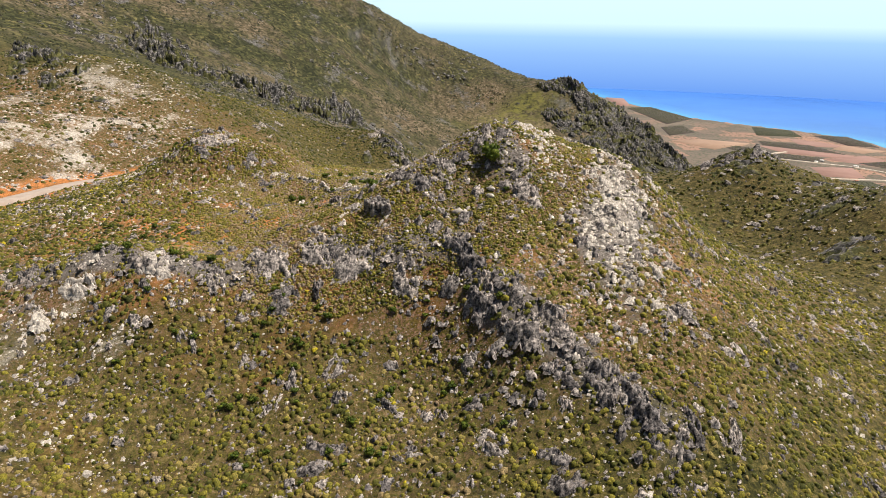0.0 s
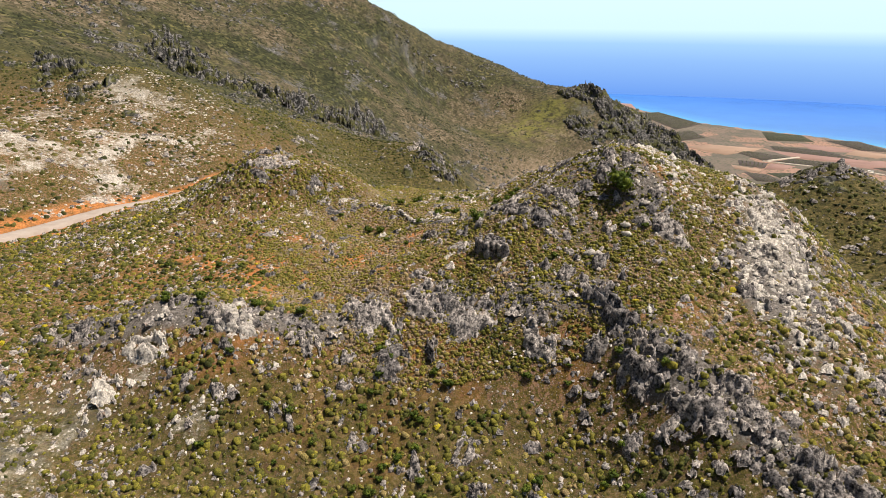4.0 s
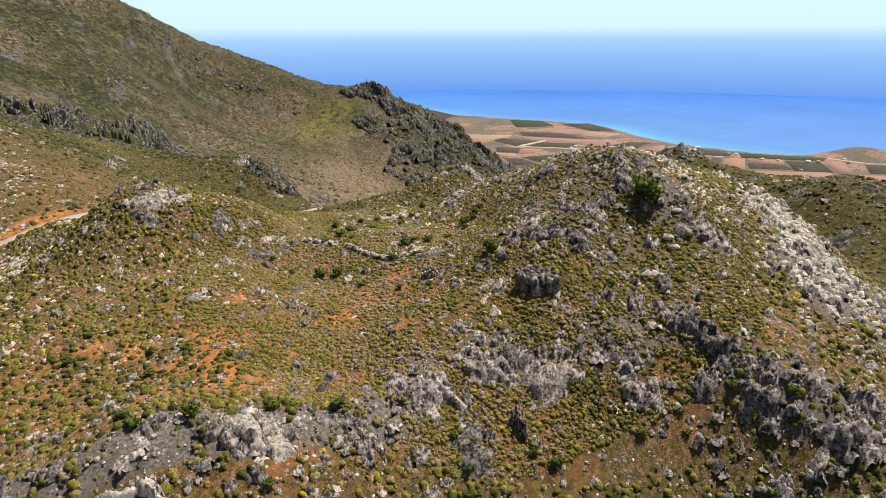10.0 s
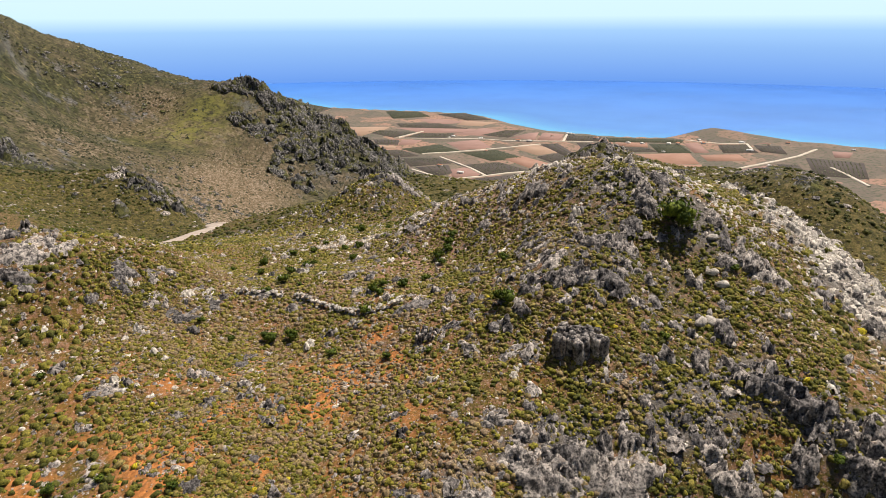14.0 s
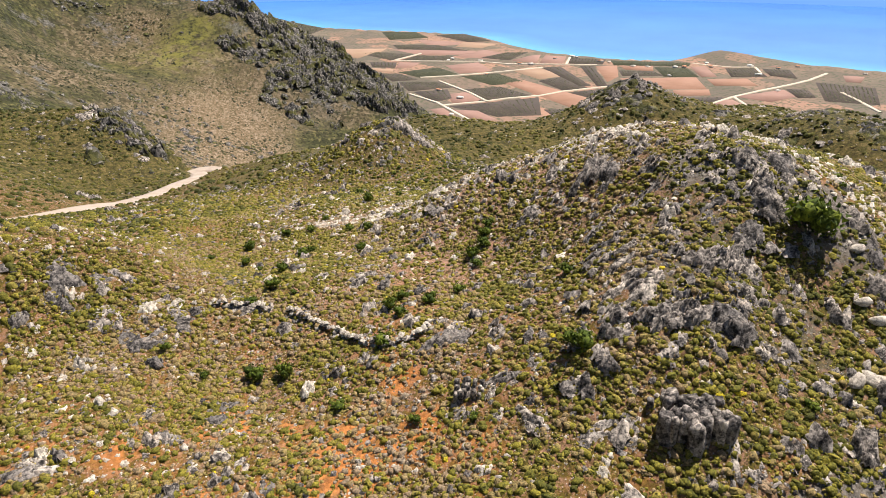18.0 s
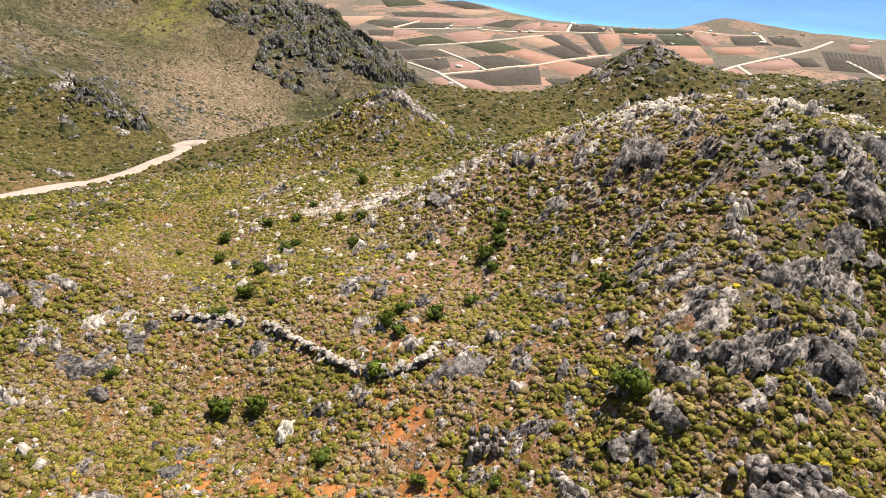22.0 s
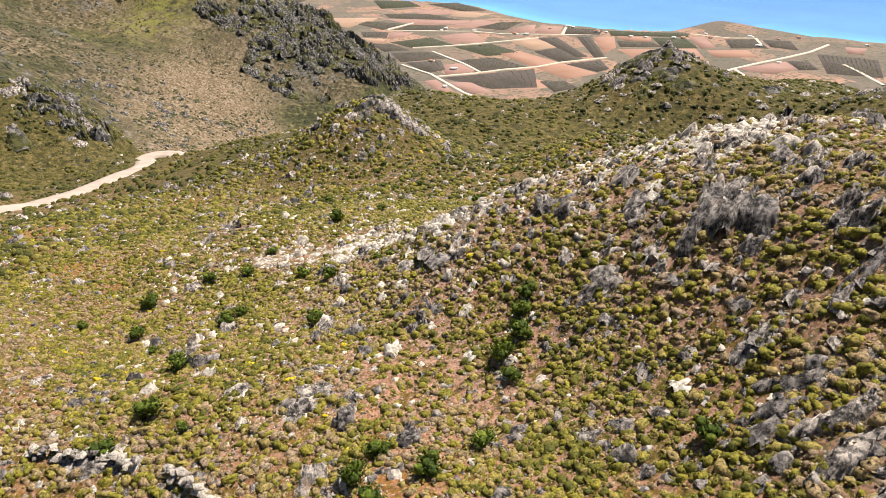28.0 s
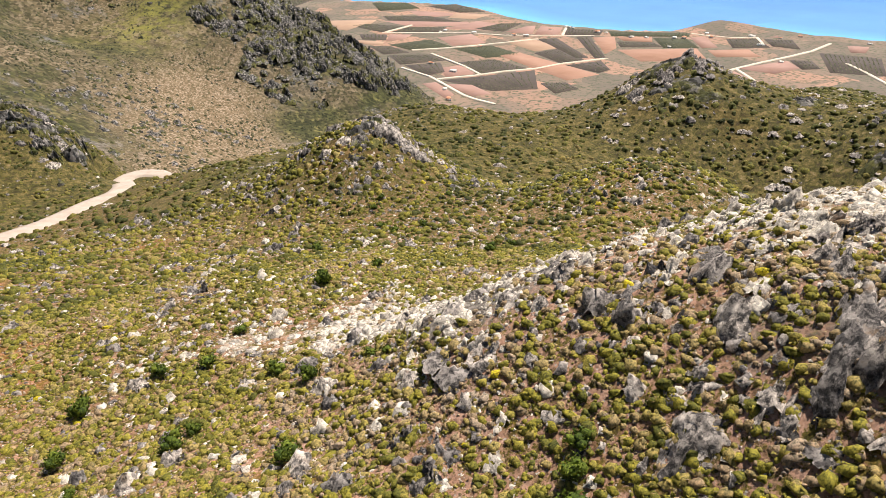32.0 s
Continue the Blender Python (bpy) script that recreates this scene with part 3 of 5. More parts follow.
# ---------------------------------------------------------------- the ground
def build_ground():
    n = 480
    u = np.linspace(-1, 1, n)
    a, b = 58.0, 5.14
    gx, gy = a * np.sinh(b * u) - 2, a * np.sinh(b * u) + 128
    x, y = np.meshgrid(gx, gy)
    x, y = x.ravel(), y.ravel()
    z = ground_height(x, y)
    i = np.arange(n * n).reshape(n, n)
    f = np.stack([i[:-1, :-1], i[:-1, 1:], i[1:, 1:], i[1:, :-1]], -1).reshape(-1, 4)
    me = mesh_of("ground", np.stack([x, y, z], -1), f, GROUND, True)
    d = zone(x, y)
    far = smooth(170, 330, d + 25 * fbm(x, y, 40, 3, 41))
    rise = big_form(x, y)
    soil = blob(x, y, -33, 116, 15, 14) + 0.8 * blob(x, y, -22, 121, 8, 6) + 0.6 * blob(x, y, -47, 117, 9, 9) + 0.5 * blob(x, y, -17, 117, 4, 3)
    soil = 1.3 * np.clip(1.2 * soil, 0, 1) * smooth(0.02, 0.3, fbm(x, y, 4, 4, 51)) + 0.3 * smooth(0.35, 0.6, fbm(x, y, 10, 3, 55))
    soil += 0.38 * blob(x, y, -36, 118, 30, 24) * smooth(-0.25, 0.25, fbm(x, y, 3, 4, 57))
    soil += 1.6 * np.exp(-((line_distance(x, y, ROAD) - 4.2) / 2.2) ** 2) * smooth(-55, -70, x)
    scree = smooth(0.15, 0.75, blob(x, y, 88, 530, 62, 115, -15) + 0.3 * fbm(x, y, 50, 5, 63)) + blob(x, y, 85, 740, 22, 18) + 0.2 * smooth(0.2, 0.6, fbm(x, y, 120, 4, 61)) * smooth(300, 500, d)
    grass = blob(x, y, 95, 690, 42, 26, 20) + 0.8 * blob(x, y, -40, 330, 34, 26) + 0.8 * blob(x, y, 125, 720, 30, 14)
    zz = z.reshape(n, n)
    slope = np.hypot(np.gradient(zz, gx, axis=1), np.gradient(zz, gy, axis=0)).ravel()
    cliff = smooth(1.1, 1.6, slope) + 1.1 * blob(x, y, 207, 682, 24, 60, -25) * smooth(-0.1, 0.3, fbm(x, y, 30, 4, 71))
    over = x - np.interp(y, coast_y, coast_x)
    float_layer(me, "rock", rockiness(x, y))
    float_layer(me, "pale", paleness(x, y))
    float_layer(me, "dry", np.clip(blob(x, y, 2, 140, 24, 26) + 0.8 * blob(x, y, 22, 84, 14, 14) + 0.5 * blob(x, y, -58, 84, 16, 16) + 0.1, 0, 1))
    float_layer(me, "green", np.clip(1 - blob(x, y, 2, 140, 22, 24), 0, 1))
    float_layer(me, "bushy", 0.7 * smooth(94, 86, y + 0.5 * np.abs(x + 15) * (x > -15)) + smooth(58, 92, d + 14 * fbm(x, y, 25, 3, 43)) * np.maximum(smooth(-40, 0, x - 0.25 * (y - 150)), smooth(228, 262, y)))
    float_layer(me, "soil", np.clip(soil, 0, 1))
    float_layer(me, "far", far)
    float_layer(me, "scree", np.clip(scree, 0, 1))
    float_layer(me, "grass", np.clip(grass, 0, 1))
    float_layer(me, "cliff", np.clip(cliff, 0, 1) * far)
    float_layer(me, "plain", 1 - smooth(3, 22, rise))
    float_layer(me, "beach", smooth(-32, -14, over) * (rise < 30))
    return tagged(new("ground", me), "rocky scrub hillside falling to a coastal plain", "ground", kind="structure")


ground = build_ground()


def build_sea():
    g = Nodes("blue_sea", 0.25)
    g.b.inputs["Specular IOR Level"].default_value = 0.5
    col = g.ramp(g.noise(0.0016, 5, 0.6), (0.35, (0.035, 0.15, 0.52)), (0.65, (0.05, 0.2, 0.66)))
    col = g.mix(g.attribute("shallow"), col, (0.08, 0.36, 0.62))
    g.bump(g.noise(0.12, 4), 0.35, 1.0)
    mat = g.done(col)
    ys = np.concatenate([[-5000], np.linspace(-1500, 3600, 103), [5000.0]])
    offs = np.array([-90.0, -10, 25, 70, 180, 600, 6000])
    v = np.array([(np.interp(yy, coast_y, coast_x) + o, yy, SEA) for yy in ys for o in offs])
    q = np.arange(len(ys) * 7).reshape(-1, 7)
    f = np.stack([q[:-1, :-1], q[:-1, 1:], q[1:, 1:], q[1:, :-1]], -1).reshape(-1, 4)
    me = mesh_of("water", v, f, mat)
    float_layer(me, "shallow", np.tile([1, 1, 0.9, 0.45, 0.12, 0, 0], len(ys)))
    return tagged(new("water", me), "calm deep blue sea along the coast", "sea", kind="structure")


sea = build_sea()


def build_backdrop():
    """A glowing shell painted with the hazy sea and sky where they meet, too far off to shift."""
    m = bpy.data.materials.new("painted_sea_haze")
    m.use_nodes = True
    n, l = m.node_tree.nodes, m.node_tree.links
    n.clear()
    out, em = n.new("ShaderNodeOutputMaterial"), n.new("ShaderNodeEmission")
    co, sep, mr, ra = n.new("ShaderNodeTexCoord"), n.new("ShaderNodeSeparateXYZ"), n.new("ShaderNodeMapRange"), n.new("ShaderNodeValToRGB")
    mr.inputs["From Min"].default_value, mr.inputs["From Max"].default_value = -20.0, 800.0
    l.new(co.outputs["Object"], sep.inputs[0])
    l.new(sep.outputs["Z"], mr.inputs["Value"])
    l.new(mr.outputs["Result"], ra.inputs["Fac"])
    # haze painted as an emission gradient by height
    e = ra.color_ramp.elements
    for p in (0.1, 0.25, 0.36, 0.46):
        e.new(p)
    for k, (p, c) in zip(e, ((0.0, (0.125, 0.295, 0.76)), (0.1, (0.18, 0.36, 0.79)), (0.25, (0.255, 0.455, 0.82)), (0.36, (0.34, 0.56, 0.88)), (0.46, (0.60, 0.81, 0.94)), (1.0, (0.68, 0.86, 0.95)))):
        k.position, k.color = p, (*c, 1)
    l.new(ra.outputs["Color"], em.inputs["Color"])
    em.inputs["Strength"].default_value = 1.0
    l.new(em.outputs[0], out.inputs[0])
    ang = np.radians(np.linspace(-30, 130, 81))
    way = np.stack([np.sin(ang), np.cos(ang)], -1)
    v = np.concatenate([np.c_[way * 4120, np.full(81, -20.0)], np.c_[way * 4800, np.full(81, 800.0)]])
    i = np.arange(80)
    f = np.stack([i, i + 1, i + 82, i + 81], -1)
    return tagged(new("backdrop", mesh_of("backdrop", v, f, m, True)), "glowing backdrop painted with pale haze where sea and sky meet", "horizon", kind="structure")


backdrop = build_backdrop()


# ---------------------------------------------------------------- the road
def ribbon(line, width, up, step=2.0):
    pts = [Vector(p) for p in line]
    path = []
    for k in range(len(pts) - 1):
        p0, p1, p2, p3 = pts[max(k - 1, 0)], pts[k], pts[k + 1], pts[min(k + 2, len(pts) - 1)]
        m = max(2, int((p2 - p1).length / step))
        for j in range(m):
            t = j / m
            path.append(0.5 * ((2 * p1) + (p2 - p0) * t + (2 * p0 - 5 * p1 + 4 * p2 - p3) * t * t + (3 * p1 - p0 - 3 * p2 + p3) * t ** 3))
    path.append(pts[-1])
    path = np.array([p[:] for p in path])
    tang = np.gradient(path, axis=0)
    tang /= np.linalg.norm(tang, axis=1)[:, None]
    side = np.stack([-tang[:, 1], tang[:, 0]], -1)
    mid = ground_height(path[:, 0], path[:, 1])
    mid = np.convolve(np.pad(mid, 3, "edge"), np.ones(7) / 7, "valid")
    rows = []
    for o, dz in ((-1.25, -1.2), (-1, 0), (-0.5, .04), (0, .07), (0.5, .04), (1, 0), (1.25, -1.2)):
        q = path + side * width / 2 * o
        rows.append(np.c_[q, mid + up + dz])
    v = np.concatenate(rows)
    n = len(path)
    i = np.arange(n - 1)
    f = np.concatenate([np.stack([i + n * k, i + 1 + n * k, i + 1 + n * (k + 1), i + n * (k + 1)], -1) for k in range(6)])
    return v, f


v, f = ribbon(ROAD, 4.0, 0.4)
road = tagged(new("road", mesh_of("road", v, f, ROAD_MAT, True)), "pale gravel mountain road with a hairpin bend", "road", kind="structure")


# ---------------------------------------------------------------- shared shapes
def dome_shape(seed, around=7, leaves=0):
    """A low cushion: a lumpy dome, with clumps of leaves standing out of it."""
    r = np.random.default_rng(seed)
    rings = [(0.5, 0.0), (0.46, 0.27), (0.26, 0.46)]
    v = []
    for rad, h in rings:
        for k in range(around):
            a = 6.2832 * (k + r.uniform(-0.25, 0.25)) / around
            q = rad * r.uniform(0.78, 1.15)
            v.append((q * math.cos(a), q * math.sin(a), h * r.uniform(0.8, 1.2) if h else -0.12))
    v.append((0, 0, 0.54))
    f = []
    for g in range(2):
        for k in range(around):
            a, b = g * around + k, g * around + (k + 1) % around
            f += [(a, b, b + around), (a, b + around, a + around)]
    for k in range(around):
        f.append((2 * around + k, 2 * around + (k + 1) % around, 3 * around))
    v, f = [np.array(v)], [np.array(f)]
    n = len(v[0])
    for _ in range(leaves):
        a, e = r.uniform(0, 6.283), math.asin(r.uniform(0.02, 1))
        d = np.array([math.cos(a) * math.cos(e), math.sin(a) * math.cos(e), math.sin(e)])
        p = d * r.uniform(0.42, 0.56)
        u = np.cross(d, r.normal(size=3))
        u /= np.linalg.norm(u)
        w = np.cross(d, u) * 0.5 + d * 0.7
        s = r.uniform(0.07, 0.15)
        v.append(np.array([p - u * s, p + u * s, p + w * s * 1.7]))
        f.append(np.array([[0, 1, 2]]) + n)
        n += 3
    return np.concatenate(v), np.concatenate(f)


def tuft(seed, around):
    """A small cushion in few faces, for scrub further off."""
    r = np.random.default_rng(seed)
    v = []
    for rad, h in ((0.5, -0.1), (0.42, 0.32)):
        for k in range(around):
            a = 6.2832 * (k + r.uniform(-0.3, 0.3)) / around
            q = rad * r.uniform(0.75, 1.2)
            v.append((q * math.cos(a), q * math.sin(a), h * r.uniform(0.75, 1.25)))
    v.append((r.normal(0, 0.08), r.normal(0, 0.08), 0.56))
    f = []
    for k in range(around):
        a, b = k, (k + 1) % around
        f += [(a, b, b + around), (a, b + around, a + around), (a + around, b + around, 2 * around)]
    return np.array(v), np.array(f)


def steps(u, w, count, rib, r, drop=0.0):
    """Flat-topped cells in plan, each with its own height and tilt: the height, and how near a joint lies."""
    pu, pw = r.uniform(-0.65, 0.65, count), r.uniform(-0.65, 0.65, count) * rib
    d = np.hypot(u[..., None] - pu, w[..., None] - pw)
    order = np.argsort(d, -1)
    c = order[..., 0]
    gap = np.take_along_axis(d, order[..., 1:2], -1)[..., 0] - np.take_along_axis(d, order[..., :1], -1)[..., 0]
    high = np.where(r.random(count) < drop, -0.6, r.random(count) ** 0.8)
    lean = r.normal(0, 1.1, (2, count))
    return high[c] + lean[0][c] * (u - pu[c]) + lean[1][c] * (w - pw[c]) / rib, gap


def karst(seed, n=22, cells=12, rib=1.6, drop=0.15):
    """A weathered limestone outcrop: stepped blocks and ribs parted by clefts, 1 across and 1 high, its foot at -0.5."""
    r = np.random.default_rng(seed)
    g = np.linspace(-0.56, 0.56, n)
    x, y = np.meshgrid(g, g)
    x, y = x + r.normal(0, 0.26 / n, x.shape), y + r.normal(0, 0.26 / n, x.shape)
    turn = r.uniform(-0.4, 0.4)
    u, w = x * math.cos(turn) + y * math.sin(turn), (y * math.cos(turn) - x * math.sin(turn)) * rib
    large, joint = steps(u, w, cells, rib, r, drop)
    small, _ = steps(u, w, cells * 9, rib, r)
    ang = np.arctan2(y, x)
    rad = np.hypot(x, y) / 0.5 * (1 + 0.16 * np.sin(2 * ang + r.uniform(0, 6)) + 0.12 * np.sin(5 * ang + r.uniform(0, 6)) + r.normal(0, 0.08, x.shape))
    env = np.clip(1 - rad ** 3, 0, 1) ** 0.5
    z = env * (0.66 * large + 0.32 * small + 0.13 + 0.05 * r.normal(0, 1, x.shape) - 0.4 * (joint < 0.045)) - 0.05
    z = np.where(rad < 1, np.clip(z, -0.3, 1.1), -0.3)
    i = np.arange(n * n).reshape(n, n)
    f = np.stack([i[:-1, :-1], i[:-1, 1:], i[1:, 1:], i[1:, :-1]], -1).reshape(-1, 4)
    f = f[(z.ravel()[f] > -0.2).any(1)]
    used = np.unique(f)
    back = np.full(n * n, -1)
    back[used] = np.arange(len(used))
    return np.stack([x, y, z - 0.5], -1).reshape(-1, 3)[used], back[f]


CUSHIONS = [dome_shape(100 + k, 4, 7) for k in range(10)]
for k, (v, f) in enumerate(CUSHIONS):
    v[:, 0] *= 0.8 + 0.09 * k
TUFTS = [tuft(140 + k, 5) for k in range(6)]
SMALL_TUFTS = [tuft(150 + k, 4) for k in range(6)]
DOTS = [dot_shape(160 + k) for k in range(4)]
ROUGHS = [karst(200 + k, 8, 5, 1.2 + 0.2 * (k % 4), 0.1) for k in range(12)]
for v, f in ROUGHS:
    v[:, 2] += 0.5


def small_stone(seed):
    r = np.random.default_rng(seed)
    v = np.array([(-.5, -.3, -.15), (.4, -.45, -.15), (.5, .35, -.15), (-.35, .5, -.15), (-.3, -.2, .35), (.3, -.25, .42), (.25, .3, .3), (-.2, .3, .38)]) + r.normal(0, .09, (8, 3))
    q = np.array([(0, 1, 5, 4), (1, 2, 6, 5), (2, 3, 7, 6), (3, 0, 4, 7), (4, 5, 6, 7)])
    return v, np.concatenate([q[:, [0, 1, 2]], q[:, [0, 2, 3]]])


CHIPS = [small_stone(240 + k) for k in range(8)]


def strew(count, box, density, seed, clear=False):
    """Random places in plan, kept as often as density says."""
    r = np.random.default_rng(seed)
    x, y = r.uniform(box[0], box[1], count), r.uniform(box[2], box[3], count)
    keep = r.random(count) < density(x, y)
    keep &= line_distance(x, y, ROAD) > 3.4
    x, y = x[keep], y[keep]
    if clear:
        free = np.ones(len(x), bool)
        for cx, cy, rad in SPOTS:
            free &= (x - cx) ** 2 + (y - cy) ** 2 > (0.45 * rad) ** 2
        x, y = x[free], y[free]
    return x, y, r


def rows_for(x, y, r, kinds, size, flat, sink, skew=1.6):
    """Rows for scatter(): sizes lean towards the small end."""
    n = len(x)
    s = size[0] + (size[1] - size[0]) * r.random(n) ** skew
    h = s * r.uniform(flat[0], flat[1], n)
    z = ground_height(x, y) - sink * h
    return np.stack([r.integers(0, kinds, n), x, y, z, s, h, r.uniform(0, 6.283, n), r.uniform(-0.3, 0.3, n)], -1)


def soil_bare(x, y):
    return np.clip((blob(x, y, -32, 117, 15, 14) + 0.5 * blob(x, y, -17, 117, 4, 3)) * smooth(0.02, 0.3, fbm(x, y, 4, 4, 51)), 0, 1)


# ---------------------------------------------------------------- crags, each a thing of its own
CRAGS = [karst(300 + k, 30, 16 + k % 5, 1.3 + 0.3 * (k % 5), 0.36) for k in range(14)]
SMALL_CRAGS = [karst(320 + k, 16, 7 + k % 4, 1.2 + 0.25 * (k % 4), 0.12) for k in range(10)]
CRAGS_PALE = [karst(340 + k, 17, 8, 1.0 + 0.3 * (k % 3), 0.2) for k in range(6)]
CLIFFS = [karst(360 + k, 30, 12, 1.2 + 0.3 * (k % 4), 0.12) for k in range(7)]
v, f = stone_shape(350, 2, 0.12, 0.8)
BOULDER = mesh_of("boulder", v, f, PALE)


SPOTS = []


def set_rock(name, shape, x, y, wide, high, turn, label, group="", deep=1.0, sink=0.03, mat=ROCK):
    """A crag that follows the lie of the ground under it."""
    v, f = shape
    c, s = math.cos(turn), math.sin(turn)
    px, py = v[:, 0] * wide, v[:, 1] * wide * deep
    wx, wy = px * c - py * s, px * s + py * c
    foot = float(ground_height(np.array([x]), np.array([y]))[0])
    z = ground_height(x + wx, y + wy) - foot + (v[:, 2] + 0.5 - sink) * high
    ob = new(name, mesh_of(name, np.stack([wx, wy, z], -1), f, mat))
    ob.location = (x, y, foot)
    SPOTS.append((x, y, wide * 0.5 * min(1.0, deep)))
    return tagged(ob, label, "rock", group)


r = np.random.default_rng(21)
for (ax, ay), (bx, by) in zip(SCARP[:-1], SCARP[1:]):
    length = math.hypot(bx - ax, by - ay)
    for j in range(int(length * 0.9) + 1):
        t = r.random()
        px, py = ax + (bx - ax) * t + r.normal(0, 1.4), ay + (by - ay) * t + r.normal(0, 1.9) - 0.6
        if fbm(np.array([px]), np.array([py]), 5, 2, 97)[0] < -0.05:
            continue
        s = 0.9 + 1.9 * r.random() ** 1.4
        set_rock("scarp_crag", SMALL_CRAGS[r.integers(10)], px, py, s, s * r.uniform(0.35, 0.7), r.uniform(0, 6.28), "jagged dark grey limestone crag on the scarp edge", "crags along the scarp", r.uniform(0.7, 1.2))
# the larger crags: x, y, width, height
SCARP_ROCKS = [
    (-21.4, 97.5, 7.9, 2.6), (-14.7, 98.1, 6.1, 2.6), (-9.4, 95.7, 6.8, 3.4), (-3.5, 93.9, 5, 3.3), (-1, 90.8, 4.9, 3.2), (7, 90.9, 6.4, 4.8),
    (8.9, 84.4, 5.3, 4.6), (-13.9, 91.5, 2.1, 4.4), (14.2, 78.8, 6.6, 5.1), (17.3, 79.8, 4.4, 3.7), (20.8, 72, 5.6, 3.5), (24.1, 69.2, 5.6, 4.2),
    (26.6, 66.4, 4.8, 4.1), (31.3, 64.8, 4.2, 2.8), (35.9, 64.6, 3.6, 2.8), (35, 80.2, 4.7, 3.1), (-52.7, 89.5, 5.5, 3.3), (-48.7, 93.4, 5.5, 3.7),
    (-37.6, 94.6, 5.3, 3.5), (-28.6, 93, 3.4, 2.6), (-18.7, 91.2, 5, 3), (-12.8, 97.1, 3.7, 2.3),
]
SLOPE_ROCKS = [
    (-9.5, 76.6, 2.2, 2.6), (-3, 75.6, 2.9, 2.2), (-18.3, 77.9, 4.6, 2.3), (-31, 85.4, 3.3, 2.5), (-15.7, 80.1, 3.1, 2.6), (-10.6, 80.6, 3.1, 2.3),
    (3.4, 73.7, 2.2, 2.2), (7.6, 73.7, 2.9, 2.2), (-11.5, 68.8, 5.7, 3), (-0.8, 68.4, 3.5, 2.1), (10.7, 70.1, 2.8, 2.6), (9.1, 67.7, 4.1, 2.5),
    (18, 70, 2.1, 2.1), (15.7, 64, 3.3, 2.5), (16.5, 61.4, 4, 2.4), (28.7, 58.7, 4, 2), (49.5, 105, 3, 2.6), (70.4, 100.4, 8.8, 2),
    (48.2, 84, 3.5, 1.6), (47.8, 77.7, 1.7, 1.3), (62, 84.9, 2.9, 1.8), (40.8, 77.8, 4, 1.6), (54.7, 66.1, 3.3, 2),
]
FLANK_ROCKS = [
    (8.4, 89.6, 3.6, 5.2), (10.0, 86.4, 3.2, 4.6), (5.6, 93.4, 3.4, 3.4), (-14.0, 92.6, 1.6, 4.6), (13.4, 109.4, 2.6, 3.6), (18.2, 102.4, 2.6, 3.4),
    (17.5, 100.9, 5.2, 4.2), (-2.5, 109.9, 3.8, 3.3), (-2.2, 112.6, 4.5, 2.3), (10.9, 111.9, 5, 3.7), (16.1, 101.4, 2.5, 3.4), (5.1, 95.4, 3.2, 1.6),
    (-12.2, 110.9, 3.2, 1.9), (-14.2, 115.6, 2.4, 1.7), (-9.7, 106.4, 3.2, 1.4), (-5.1, 112.1, 3.8, 2.6), (-1.1, 112.7, 2.4, 1.6), (-1.2, 108.2, 4.5, 3.6),
    (1, 106.8, 4.6, 4), (4, 110.1, 4.2, 3.2), (7.1, 113.2, 2.6, 1.4), (3.2, 104.1, 2.4, 1.6), (4.6, 107.3, 2.5, 2.1), (1.4, 102, 1.3, 1),
    (-4.2, 100.6, 2.6, 1), (-11.5, 115.1, 2.3, 1.5), (-9.3, 114.3, 1.5, 0.9), (6.5, 119.5, 2.4, 1.3), (3, 121.7, 2.6, 1.2), (1.1, 119.1, 3, 1.8),
]
BACK_ROCKS = [
    (8.6, 127, 5.6, 3), (9.2, 121.3, 2, 1.9), (-2.7, 140.2, 3.2, 2.3), (1.2, 130.6, 2.4, 1.4), (-11.4, 136.8, 3.1, 1.4), (6.1, 129.3, 2.2, 1.2),
    (0, 116.2, 3.6, 2), (9.9, 122.3, 2.4, 1.8), (3.6, 131.5, 2.2, 1.3), (5.8, 132.7, 2, 1.3), (-9.8, 139.3, 2, 0.9), (-9.5, 135.5, 1.3, 0.6),
    (-10.6, 129.9, 1.1, 0.7), (-5.1, 127.5, 2.8, 0.9), (-2.6, 124.3, 2.3, 1.2), (10.3, 128.4, 3.2, 1.9), (15, 132, 1.9, 1.6), (-11.5, 122.8, 4.6, 1.2),
    (-11.3, 124.6, 2.2, 0.8), (13.2, 126.5, 2.4, 1.4), (12.4, 119.2, 2.2, 1.5),
]
PLATEAU_ROCKS = [
    (-43.5, 152.2, 8, 3.2), (-46.2, 149.6, 4.4, 3.2), (-38.6, 116.1, 3.1, 1.6), (-44.8, 120.6, 5, 1.5), (-41.6, 130.2, 3.7, 1), (-34.7, 148, 5.6, 2.4),
    (-31.5, 147.8, 3.4, 1.6), (-33.3, 144.2, 3.2, 1.2), (-30.9, 141.1, 4.2, 1.4), (-26.8, 141.1, 4.2, 1.6), (-28.2, 131.6, 1.9, 0.8), (-40.3, 129.7, 2.7, 1.1),
    (-21.4, 140, 4.4, 1), (-18.3, 135.8, 1.7, 1), (-22.1, 167.9, 2.7, 1.4), (-15.3, 102.4, 2.8, 1.5), (-24.2, 101.7, 2.7, 1.2), (-12.4, 100.3, 1.9, 1.2),
]
